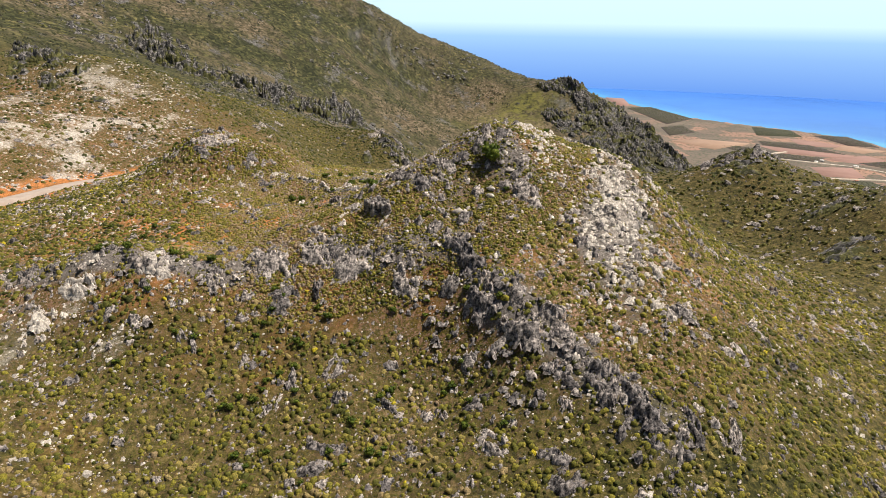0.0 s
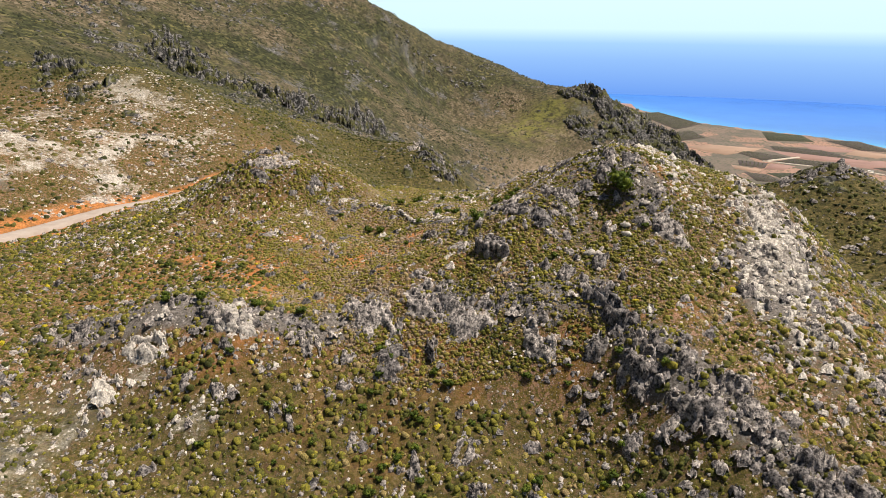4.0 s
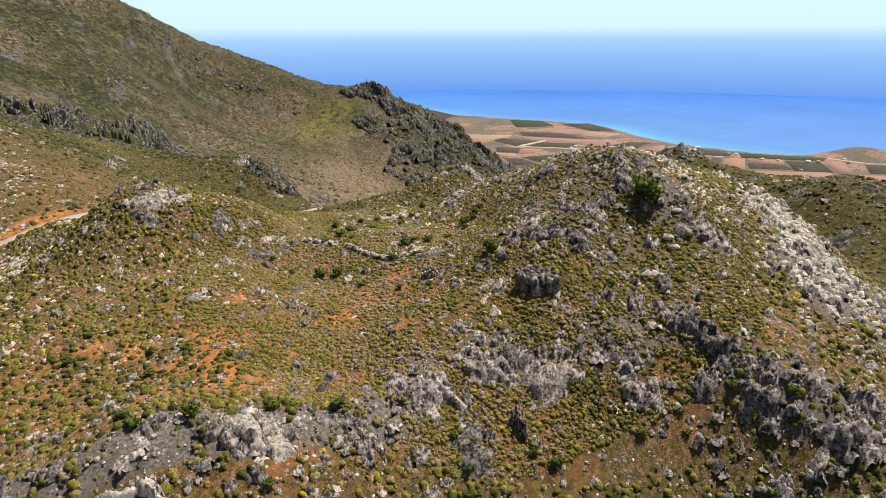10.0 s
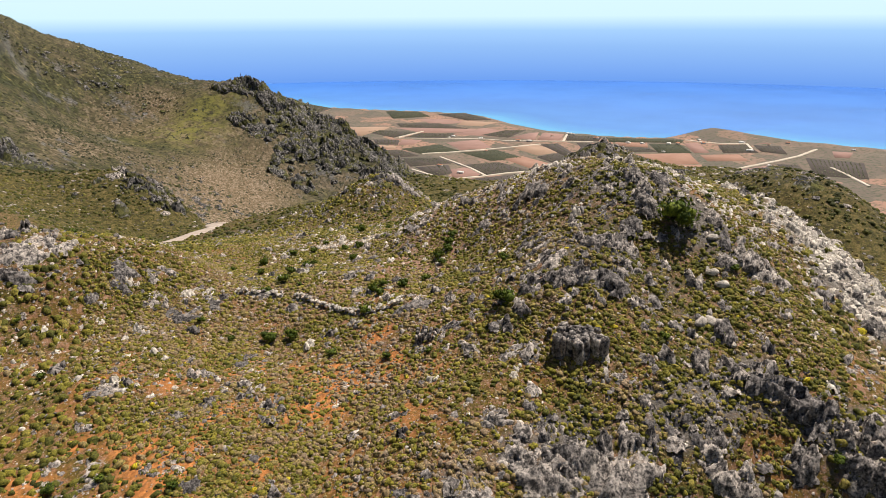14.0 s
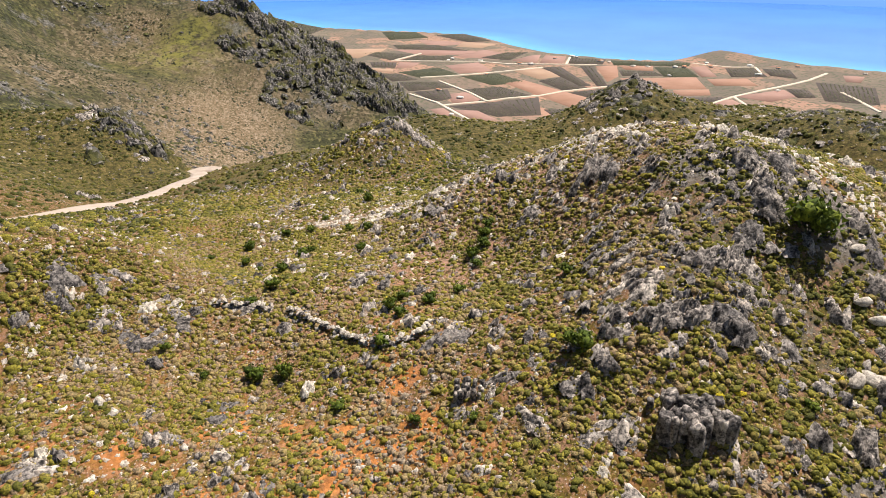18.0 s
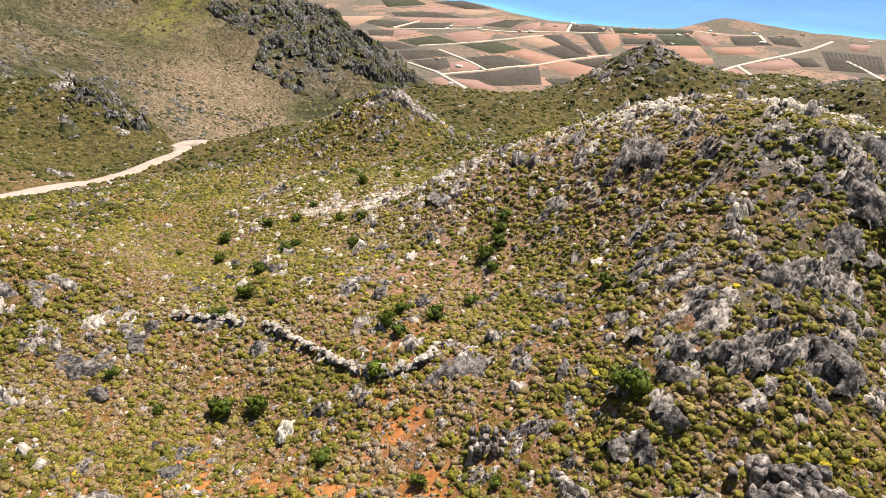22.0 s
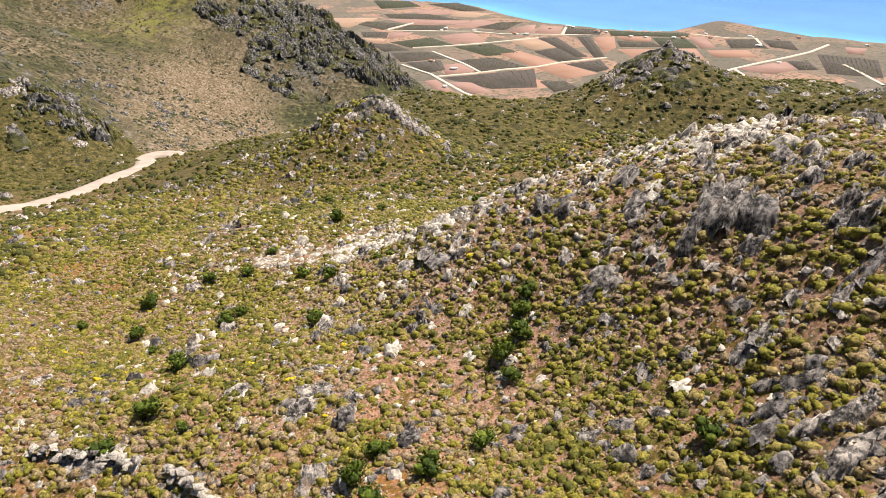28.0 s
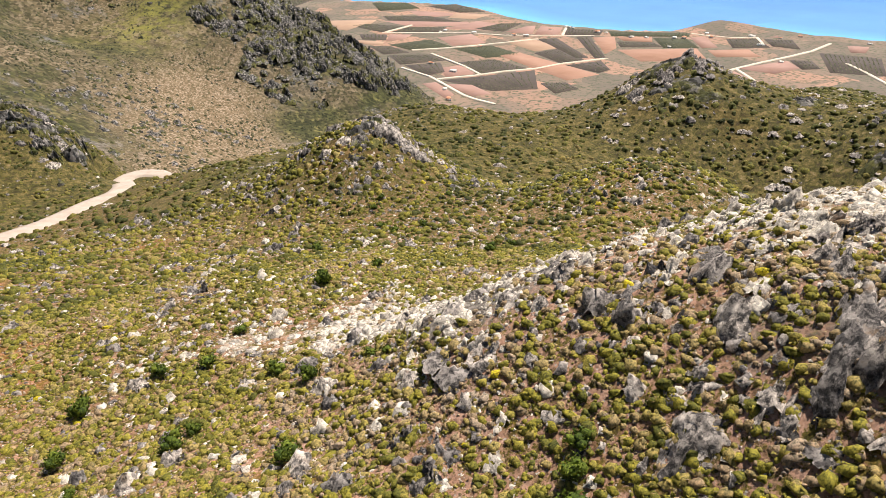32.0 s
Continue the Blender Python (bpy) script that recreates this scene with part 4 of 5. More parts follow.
OUTER_ROCKS = [
    (106.9, 168.9, 10.2, 4.5), (99.8, 144.3, 13, 4), (104.1, 203.8, 11, 3.5), (106, 211, 9, 4.6), (110, 215, 8, 4), (101, 215, 7, 3.4),
    (96, 207, 6, 2.6), (113, 208, 7, 3), (120, 190, 8, 3), (125, 168, 10, 3.6), (90, 183, 5, 2), (84, 170, 5, 2),
    (76, 150, 4.6, 2), (118, 152, 8, 3), (30, 205, 5, 3), (27, 201, 6, 3.4), (24, 197, 4, 2), (33, 208, 4.6, 2.6),
    (20, 193, 4, 1.6),
]
for name, rows, label, group, share in (
        ("scarp_crag", SCARP_ROCKS, "jagged dark grey limestone crag on the scarp edge", "crags along the scarp", 0.62),
        ("rock_outcrop", SLOPE_ROCKS, "upright weathered limestone outcrop on the scrubby slope", "crags on the slope below the scarp", 0.55),
        ("rock_outcrop", FLANK_ROCKS, "fissured dark limestone crag on the steep flank", "crags on the hill's shady flank", 0.5),
        ("rock_outcrop", BACK_ROCKS, "grey fissured limestone crag on the hill's back", "crags on the hill's back", 0.6),
        ("rock_outcrop", PLATEAU_ROCKS, "low grey limestone outcrop in the plateau scrub", "low rock bands of the plateau", 0.45),
        ("rock_outcrop", OUTER_ROCKS, "dark limestone outcrop on the bushy outer ridge", "crags on the outer ridge", 0.45)):
    for px, py, wide, high in rows:
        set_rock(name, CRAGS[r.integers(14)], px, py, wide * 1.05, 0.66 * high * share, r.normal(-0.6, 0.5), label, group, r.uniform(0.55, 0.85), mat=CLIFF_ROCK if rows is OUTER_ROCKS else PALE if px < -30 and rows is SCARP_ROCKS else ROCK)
for (cx, cy, ex, ey, turn, count, lo, hi, group) in (
        (4, 109, 5, 9, 20, 22, 0.9, 2.6, "crags on the hill's shady flank"),
        (14, 111, 4, 12, 8, 22, 0.9, 2.2, "crags along the hill crest"),
        (11, 128, 5, 9, 10, 22, 0.7, 1.9, "crags on the hill's back"),
        (-12, 113, 3, 3, 0, 9, 0.7, 1.7, "crags below the hill"),
        (-46, 157, 6, 4, 0, 18, 1.2, 3.2, "crags on the low knoll"),
        (-30, 90, 30, 8, 0, 30, 0.7, 2.0, "crags on the slope below the scarp"),
        (5, 83, 12, 7, -30, 18, 0.7, 1.9, "crags on the slope below the scarp"),
        (106, 213, 11, 9, 0, 20, 1.6, 4.4, "crags on the outer knob"),
        (28, 202, 6, 8, 0, 18, 1.2, 3.4, "crags on the spur"),
        (122, 170, 14, 8, -20, 12, 1.5, 4.0, "crags on the outer ridge"),
        (-62, 158, 8, 8, 0, 10, 1.0, 2.4, "crags on the low knoll"),
        (-10, 130, 3, 4, 0, 8, 0.6, 1.5, "crags beside the dry wall"),
        (-10, 292, 7, 16, 10, 22, 1.6, 4.2, "crags above the road"),
        (-36, 168, 9, 8, 0, 18, 0.8, 2.2, "crags on the saddle"),
        (-52, 250, 26, 22, 0, 16, 1.2, 3.2, "crags on the slope above the road"),
        (40, 112, 14, 22, 10, 16, 0.8, 2.4, "crags on the seaward slope")):
    c, s_ = math.cos(radians(turn)), math.sin(radians(turn))
    for j in range(int(count * 0.55)):
        u, w = r.normal(0, 0.6) * ex, r.normal(0, 0.6) * ey
        px, py = cx + u * c - w * s_, cy + u * s_ + w * c
        s = 1.15 * (lo + (hi - lo) * r.random() ** 1.7)
        set_rock("rock_outcrop", SMALL_CRAGS[r.integers(10)], px, py, s, s * r.uniform(0.3, 0.55), r.uniform(0, 6.28), "weathered grey limestone outcrop among low scrub", group, r.uniform(0.7, 1.3))
LOW_BANDS = [(-35.7, 150.9), (-33.8, 147.7), (-32.2, 143.5), (-28.3, 144.2), (-26.0, 142.0), (-33.1, 137.6), (-39.1, 145.3), (-39.9, 130.3), (-15.6, 123.3), (-20.2, 127.6)]
for px, py in LOW_BANDS:
    for j in range(2):
        s = 0.7 + 1.2 * r.random() ** 1.5
        set_rock("rock_outcrop", SMALL_CRAGS[r.integers(10)], px + r.normal(0, 1.3), py + r.normal(0, 1.1), s, s * r.uniform(0.35, 0.65), r.uniform(0, 6.28), "weathered grey limestone outcrop among low scrub", "low rock bands of the plateau", r.uniform(0.6, 1.0), mat=PALE if j == 0 else ROCK)
for j in range(46):
    w, u = r.normal(0, 0.62), r.normal(0, 0.55)
    px, py = 31 + 6 * u + 3.5 * w, 98 - 1.0 * u + 19 * w
    s = r.uniform(0.8, 2.2)
    set_rock("pale_outcrop", CRAGS_PALE[r.integers(6)], px, py, s, s * r.uniform(0.25, 0.5), r.uniform(0, 6.28), "bleached white limestone slab on the sunny crest", "pale slabs on the crest", r.uniform(0.8, 1.4), mat=PALE)
for (px, py, sx_, sy_, n) in ((6, 147, 5, 3, 22), (16, 137, 3, 5, 20), (22, 122, 3, 6, 12)):
    for j in range(n):
        s = r.uniform(0.7, 1.8)
        set_rock("pale_outcrop", CRAGS_PALE[r.integers(6)], px + r.normal(0, 0.7) * sx_, py + r.normal(0, 0.7) * sy_, s, s * r.uniform(0.25, 0.5), r.uniform(0, 6.28), "bleached white limestone block on the ridge", "pale blocks on the ridge", r.uniform(0.8, 1.3), mat=PALE)


# steep crags: x, y, width, height, turn, depth, columns
BLOCK_CRAGS = [
    (-5.4, 104.2, 4.6, 1.15, -0.55, 0.6, 40), (-13.4, 116.4, 2.4, 0.9, -0.5, 0.6, 16),
]


def column(r, wide, high):
    """One upright rib of rock with a broken top, its foot at 0."""
    n, rings = 7, ((-0.6, 1.12), (0.4, 1.05), (0.8, 1.0), (1.0, 0.8))
    v = []
    for up, size in rings:
        for k in range(n):
            a = 6.2832 * (k + r.uniform(-0.25, 0.25)) / n
            q = 0.5 * wide * size * r.uniform(0.75, 1.15)
            v.append((q * math.cos(a) + 0.05 * r.normal() * wide, q * math.sin(a), up * high * r.uniform(0.9, 1.05)))
    v.append((0.1 * r.normal() * wide, 0.1 * r.normal() * wide, high * r.uniform(0.9, 1.04)))
    f = []
    for g in range(3):
        for k in range(n):
            a, b = g * n + k, g * n + (k + 1) % n
            f += [(a, b, b + n), (a, b + n, a + n)]
    f += [(3 * n + k, 3 * n + (k + 1) % n, 4 * n) for k in range(n)]
    return np.array(v), np.array(f)


def set_block(x, y, wide, high, turn, deep, count):
    """A steep crag: a front of upright ribs whose tops meet the slope behind."""
    c, s = math.cos(turn), math.sin(turn)
    foot = float(ground_height(np.array([x]), np.array([y]))[0])
    ob = tagged(new("block_crag"), "steep dark limestone block with upright shaded ribs", "rock", "steep blocks")
    ob.location = (x, y, foot)
    SPOTS.append((x, y, wide * 0.5))
    for k in range(count):
        row = k % 3
        px = ((k + 0.5) / count - 0.5) * wide * 0.9 + r.normal(0, 0.05) * wide
        py = (-0.42, -0.12, 0.22)[row] * wide * deep + r.normal(0, 0.1) * wide * deep
        wx, wy = px * c - py * s, px * s + py * c
        z = float(ground_height(np.array([x + wx]), np.array([y + wy]))[0]) - foot
        top = high * (1 - 0.3 * abs(2 * px / wide) ** 3) * r.uniform(0.7, 1.05) + 0.06 * high * row
        v, f = column(r, wide * r.uniform(0.09, 0.26), max(top - z, 0.4))
        part("rib", mesh_of("rib", v + (wx, wy, z), f, ROCK), ob)


for row in BLOCK_CRAGS:
    set_block(*row)
for px, py, wide, high in ((6.5, 100.4, 1.9, 1.3), (8.3, 99.2, 1.6, 1.0), (12.0, 103.6, 1.5, 1.0), (7.0, 97.0, 1.0, 0.7), (15.5, 106.0, 1.6, 0.9), (11.8, 102.2, 1.5, 1.1), (7.6, 99.8, 2.0, 1.3)):
    ob = tagged(new("boulder", BOULDER), "smooth pale boulder resting on the grassy slope", "rock", "pale boulders")
    foot = float(ground_height(np.array([px]), np.array([py]))[0])
    ob.matrix_basis = Matrix.Translation((px, py, foot + 0.12 * high)) @ Matrix.Rotation(px, 4, "Z") @ Matrix.Diagonal((wide, wide * 0.75, high, 1))
CLIFF_BAND = [(-172, 480), (-166, 447), (-138, 434), (-112, 450), (-94, 450), (-76, 468), (-58, 500), (-46, 516)]
LEFT_CRAG = [(-166, 312), (-150, 290), (-130, 252), (-118, 238)]
SEA_RIDGE = [(152, 732), (178, 706), (200, 690), (223, 668), (242, 640), (258, 622), (252, 590)]
RIDGE_FACE = [(140, 690), (152, 664), (176, 655), (196, 634), (216, 618), (230, 600)]
KNOB_TOP = [(160, 734), (174, 724)]
ROAD_RIDGE = [(-16, 298), (-11, 291), (-7, 290), (-5, 284), (-3, 280), (-24, 296)]
# the cliff bands of the far mountain, shade put into their dark colour, and the crag ridge above the sea
r = np.random.default_rng(33)
for line, count, lo, hi, high in ((CLIFF_BAND, 64, 12, 34, 0.62), (LEFT_CRAG, 26, 4, 13, 0.34), (SEA_RIDGE, 60, 14, 44, 0.34), (RIDGE_FACE, 44, 10, 34, 0.3), (KNOB_TOP, 4, 12, 20, 0.4), (ROAD_RIDGE, 40, 2, 6.5, 0.34)):
    for j in range(count):
        i = r.integers(len(line) - 1)
        (ax, ay), (bx, by) = line[i], line[i + 1]
        t = r.random()
        px, py = ax + (bx - ax) * t + r.normal(0, max(0.3 * lo, 3.0)), ay + (by - ay) * t + r.normal(0, max(0.3 * lo, 3.0))
        s = lo + (hi - lo) * r.random() ** 1.6
        set_rock("cliff_crag", CLIFFS[r.integers(7)], px, py, s, s * high * r.uniform(0.6, 1.3), math.atan2(by - ay, bx - ax) + r.normal(0, 0.35), "weathered cliff of the far mountainside, coloured dark for shade", "cliffs of the far mountain", r.uniform(0.35, 0.75), 0.1, CLIFF_ROCK)


# ---------------------------------------------------------------- scrub and stones of the hillsides
near_box = (-98, 90, 30, 220)


def core(x, y):
    """The stretch that the camera comes closest to."""
    return np.hypot(x + 4, (y - 132) * 0.8)


def cover(x, y):
    return np.clip(0.95 - 0.35 * rockiness(x, y) - 0.5 * soil_bare(x, y) - 0.8 * paleness(x, y) + 0.8 * fbm(x, y, 4, 3, 81) + 0.35 * fbm(x, y, 16, 3, 82), 0.04, 1)


def tones(x, y, r, shift=0.0):
    """The colour of each plant, from dark green over lime to straw and brown, alike within patches."""
    patch = 0.47 + 0.55 * fbm(x, y, 5, 3, 111) + 0.35 * fbm(x, y, 22, 2, 113) + 0.2 * blob(x, y, 0, 138, 26, 30) + shift
    t = np.clip(0.5 * patch + 0.5 * r.random(len(x)), 0, 0.96)
    return np.where(r.random(len(x)) < 0.004, 1.0, t)


x, y, r = strew(76000, (-42, 34, 88, 180), lambda x, y: cover(x, y) * (core(x, y) < 38), 11, True)
scrub = scatter("low_scrub", CUSHIONS, rows_for(x, y, r, 10, (0.2, 0.74), (0.55, 0.95), 0.1, 1.6), SCRUB, tones(x, y, r))
x, y, r = strew(44000, (-42, 34, 88, 180), lambda x, y: cover(x, y) * (core(x, y) < 38), 22, True)
tagged(scatter("small_scrub", TUFTS, rows_for(x, y, r, 6, (0.16, 0.4), (0.5, 0.85), 0.1, 1.3), SCRUB, tones(x, y, r, 0.3)), "small tufts of dry herbs between the cushions", "scrub", kind="stuff")
tagged(scrub, "cushions of olive, brown and yellow-green thorny scrub", "scrub", kind="stuff")
x, y, r = strew(88000, near_box, lambda x, y: cover(x, y) * ((core(x, y) >= 37.5) & (zone(x, y) < 92)), 12, True)
scrub_mid = scatter("hill_scrub", SMALL_TUFTS, rows_for(x, y, r, 6, (0.35, 1.2), (0.65, 1.1), 0.1, 1.9), SCRUB, tones(x, y, r, -0.25))
tagged(scrub_mid, "olive and yellow-green scrub covering the hillside", "scrub", kind="stuff")
x, y, r = strew(60000, (-175, 200, 10, 330), lambda x, y: np.clip(0.85 - 0.35 * rockiness(x, y) - 0.6 * paleness(x, y) + 0.6 * fbm(x, y, 9, 3, 83), 0.04, 1) * ((zone(x, y) >= 90) & (zone(x, y) < 215)), 19)
scrub_far = scatter("slope_scrub", SMALL_TUFTS, rows_for(x, y, r, 6, (0.5, 1.8), (0.6, 0.95), 0.1, 2.0), MAQUIS, np.clip(0.35 + 0.5 * fbm(x, y, 14, 3, 121) + 0.45 * (r.random(len(x)) - 0.4), 0, 1))
tagged(scrub_far, "olive scrub dotted over the slopes around", "scrub", kind="stuff")
x, y, r = strew(80000, (-420, 330, 230, 950), lambda x, y: np.clip(0.5 + 0.9 * fbm(x, y, 45, 4, 85), 0.03, 1) * ((zone(x, y) >= 200) & (big_form(x, y) > 45)), 13)
scrub_dots = scatter("mountain_scrub", DOTS, rows_for(x, y, r, 4, (0.8, 3.0), (0.5, 0.9), 0.1, 2.0), FAR_SCRUB)
tagged(scrub_dots, "dark scrub speckling the far mountainside", "scrub", kind="stuff")

x, y, r = strew(76000, near_box, lambda x, y: np.clip(0.4 + 0.9 * rockiness(x, y) + 0.6 * fbm(x, y, 4, 3, 87), 0.06, 1) * (1 - 0.85 * paleness(x, y)) * (zone(x, y) < 90), 14)
stones = scatter("loose_stones", CHIPS, rows_for(x, y, r, 8, (0.15, 0.75), (0.6, 1.1), 0.15, 2.2), ROCK)
tagged(stones, "grey limestone rubble lying between the scrub", "stones", kind="stuff")
x, y, r = strew(84000, (-80, 60, 50, 190), lambda x, y: np.clip(paleness(x, y) * 0.95 + 0.06 + 0.3 * blob(x, y, -2, 156, 26, 24) * smooth(-0.1, 0.4, fbm(x, y, 5, 3, 133)), 0, 1), 15)
pale_stones = scatter("pale_rubble", CHIPS, rows_for(x, y, r, 8, (0.12, 0.5), (0.5, 1.0), 0.2, 2.2), PALE)
tagged(pale_stones, "sun-bleached pale limestone rubble on the crest", "stones", kind="stuff")
x, y, r = strew(16000, (12, 52, 72, 126), lambda x, y: paleness(x, y) ** 2, 41)
tagged(scatter("crest_rubble", CHIPS, rows_for(x, y, r, 8, (0.25, 1.1), (0.5, 1.0), 0.15, 1.8), PALE), "white limestone blocks heaped along the sunny crest", "stones", kind="stuff")
x, y, r = strew(12000, (-14, 30, 124, 170), lambda x, y: paleness(x, y) ** 2, 42)
tagged(scatter("ridge_rubble", CHIPS, rows_for(x, y, r, 8, (0.2, 0.9), (0.5, 1.0), 0.15, 1.8), PALE), "white limestone blocks along the ridge line", "stones", kind="stuff")
x, y, r = strew(30000, (-160, -55, 150, 300), lambda x, y: paleness(x, y) * np.clip(0.45 + 0.7 * fbm(x, y, 12, 3, 93), 0, 1), 16)
hill_rubble = scatter("hill_rubble", CHIPS, rows_for(x, y, r, 8, (0.3, 1.1), (0.35, 0.7), 0.1, 2.0), PALE)
tagged(hill_rubble, "pale broken rock covering the rounded hill", "stones", kind="stuff")
x, y, r = strew(30000, near_box, lambda x, y: np.clip(rockiness(x, y) * 0.75 + 0.03 + 0.3 * smooth(0.05, 0.45, fbm(x, y, 6, 3, 91)), 0, 1) * (1 - 0.8 * paleness(x, y)) * (zone(x, y) < 95), 17)
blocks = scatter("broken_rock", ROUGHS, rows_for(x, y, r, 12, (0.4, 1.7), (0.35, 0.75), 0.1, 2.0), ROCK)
tagged(blocks, "jagged grey limestone breaking out of the slope", "rock", kind="stuff")
x, y, r = strew(26000, near_box, lambda x, y: paleness(x, y) * 0.6, 20)
pale_rough = scatter("pale_broken_rock", ROUGHS, rows_for(x, y, r, 12, (0.3, 1.15), (0.4, 0.75), 0.1, 1.8), PALE)
tagged(pale_rough, "white weathered limestone ribs along the crest", "rock", kind="stuff")
x, y, r = strew(34000, (-170, 190, 40, 330), lambda x, y: np.clip(0.4 + 0.9 * fbm(x, y, 16, 4, 141), 0.05, 1) * ((zone(x, y) > 85) & (zone(x, y) < 215)), 34)
tagged(scatter("slope_rubble", CHIPS, rows_for(x, y, r, 8, (0.25, 1.1), (0.5, 1.0), 0.15, 2.2), ROCK), "grey stones strewn over the farther slopes", "stones", kind="stuff")
x, y, r = strew(11000, (-170, 190, 40, 320), lambda x, y: np.clip(rockiness(x, y) * 0.9 + 0.05 + 0.15 * fbm(x, y, 14, 3, 89) + 0.25 * blob(x, y, 104, 165, 30, 55), 0.02, 1) * (zone(x, y) > 85), 18)
slope_rock = scatter("slope_rock", ROUGHS, rows_for(x, y, r, 12, (0.7, 2.4), (0.22, 0.42), 0.1, 2.0), ROCK)
tagged(slope_rock, "grey rocks scattered over the farther slopes", "rock", kind="stuff")

x, y, r = strew(9000, (110, 290, 560, 770), lambda x, y: smooth(0.25, 0.8, blob(x, y, 200, 668, 42, 90, -25)) * np.clip(0.5 + 0.8 * fbm(x, y, 30, 4, 131), 0, 1), 31)
tagged(scatter("ridge_rock", ROUGHS, rows_for(x, y, r, 12, (3.0, 13.0), (0.3, 0.7), 0.1, 2.0), CLIFF_ROCK), "dark broken limestone covering the sea ridge", "rock", kind="stuff")
x, y, r = strew(2600, (-220, 40, 220, 540), lambda x, y: np.exp(-(line_distance(x, y, CLIFF_BAND) / 22) ** 2) + 0.8 * np.exp(-(line_distance(x, y, LEFT_CRAG) / 12) ** 2) + 0.8 * np.exp(-(line_distance(x, y, ROAD_RIDGE) / 9) ** 2), 32)
tagged(scatter("cliff_rubble", ROUGHS, rows_for(x, y, r, 12, (1.6, 6.5), (0.35, 0.8), 0.1, 2.0), CLIFF_ROCK), "grey broken rock below the cliffs", "rock", kind="stuff")
x, y, r = strew(26000, (-420, 330, 230, 950), lambda x, y: smooth(0.05, 0.5, fbm(x, y, 55, 5, 99)) * ((zone(x, y) >= 190) & (big_form(x, y) > 45)), 23)
tagged(scatter("mountain_rock", CHIPS, rows_for(x, y, r, 8, (1.2, 6.0), (0.4, 0.9), 0.15, 2.0), CLIFF_ROCK), "grey rocks breaking out of the far mountainside", "rock", kind="stuff")

# ---------------------------------------------------------------- evergreen bushes and the small tree
def crown_shape(seed, lobes, leaves, leaf):
    """A crown of several lobes, each a dark core under many separate leaf clumps."""
    r = np.random.default_rng(seed)
    vs, fs, n = [], [], 0
    for k in range(lobes):
        a = 6.283 * k / lobes + r.uniform(-0.4, 0.4)
        d = 0.0 if k == 0 else r.uniform(0.16, 0.27)
        c = np.array([d * math.cos(a), d * math.sin(a), r.uniform(0.30, 0.55)])
        rad = r.uniform(0.2, 0.3)
        v, f = ico(1)
        vs.append(v * rad * 0.78 * (1 + 0.12 * r.normal(size=(len(v), 1))) + c)
        fs.append(f + n)
        n += len(v)
        for _ in range(leaves):
            q = r.normal(size=3)
            q /= np.linalg.norm(q)
            p = c + q * rad * r.uniform(0.75, 1.15)
            u = np.cross(q, r.normal(size=3))
            u /= np.linalg.norm(u)
            w = np.cross(q, u) * r.uniform(0.4, 1) + q * 0.5 + np.array([0, 0, 0.25])
            s = leaf * r.uniform(0.6, 1.3)
            vs.append(np.array([p - u * s * .6, p + w * s - u * s * .2, p + w * s * 1.5, p + u * s * .6]))
            fs.append(np.array([[0, 1, 2], [0, 2, 3]]) + n)
            n += 4
    return np.concatenate(vs), np.concatenate(fs)


def trunk_shape(seed, stems):
    """Short crooked stems that taper and spread from one foot."""
    r = np.random.default_rng(seed)
    vs, fs, n = [], [], 0
    for k in range(stems):
        a = 6.283 * k / stems + r.uniform(-0.3, 0.3)
        p = np.array([0.02 * math.cos(a), 0.02 * math.sin(a), -0.08])
        for j in range(5):
            rad = 0.035 * (1 - j / 5.5)
            for i in range(6):
                b = 6.283 * i / 6
                vs.append(p + rad * np.array([math.cos(b), math.sin(b), 0]))
            p = p + np.array([0.05 * math.cos(a) + r.normal(0, .012), 0.05 * math.sin(a) + r.normal(0, .012), 0.12])
        for j in range(4):
            for i in range(6):
                q, w = n + j * 6 + i, n + j * 6 + (i + 1) % 6
                fs += [(q, w, w + 6), (q, w + 6, q + 6)]
        n += 30
    return np.array(vs), np.array(fs)


CROWNS = [mesh_of("crown", *crown_shape(500 + k, 5, 46, 0.075), GREEN) for k in range(4)]
TRUNKS = [mesh_of("trunk", *trunk_shape(520 + k, 3), BARK) for k in range(2)]


def bush(px, py, wide, high, turn, label, group, kind=0, name="evergreen_bush"):
    ob = new(name)
    z = float(ground_height(np.array([px]), np.array([py]))[0])
    ob.matrix_basis = Matrix.Translation((px, py, z - 0.06 * high)) @ Matrix.Rotation(turn, 4, "Z") @ Matrix.Diagonal((wide, wide, high, 1))
    part("trunk", TRUNKS[kind % 2], ob)
    part("crown", CROWNS[kind % 4], ob)
    return tagged(ob, label, "tree" if name == "small_tree" else "bush", group)


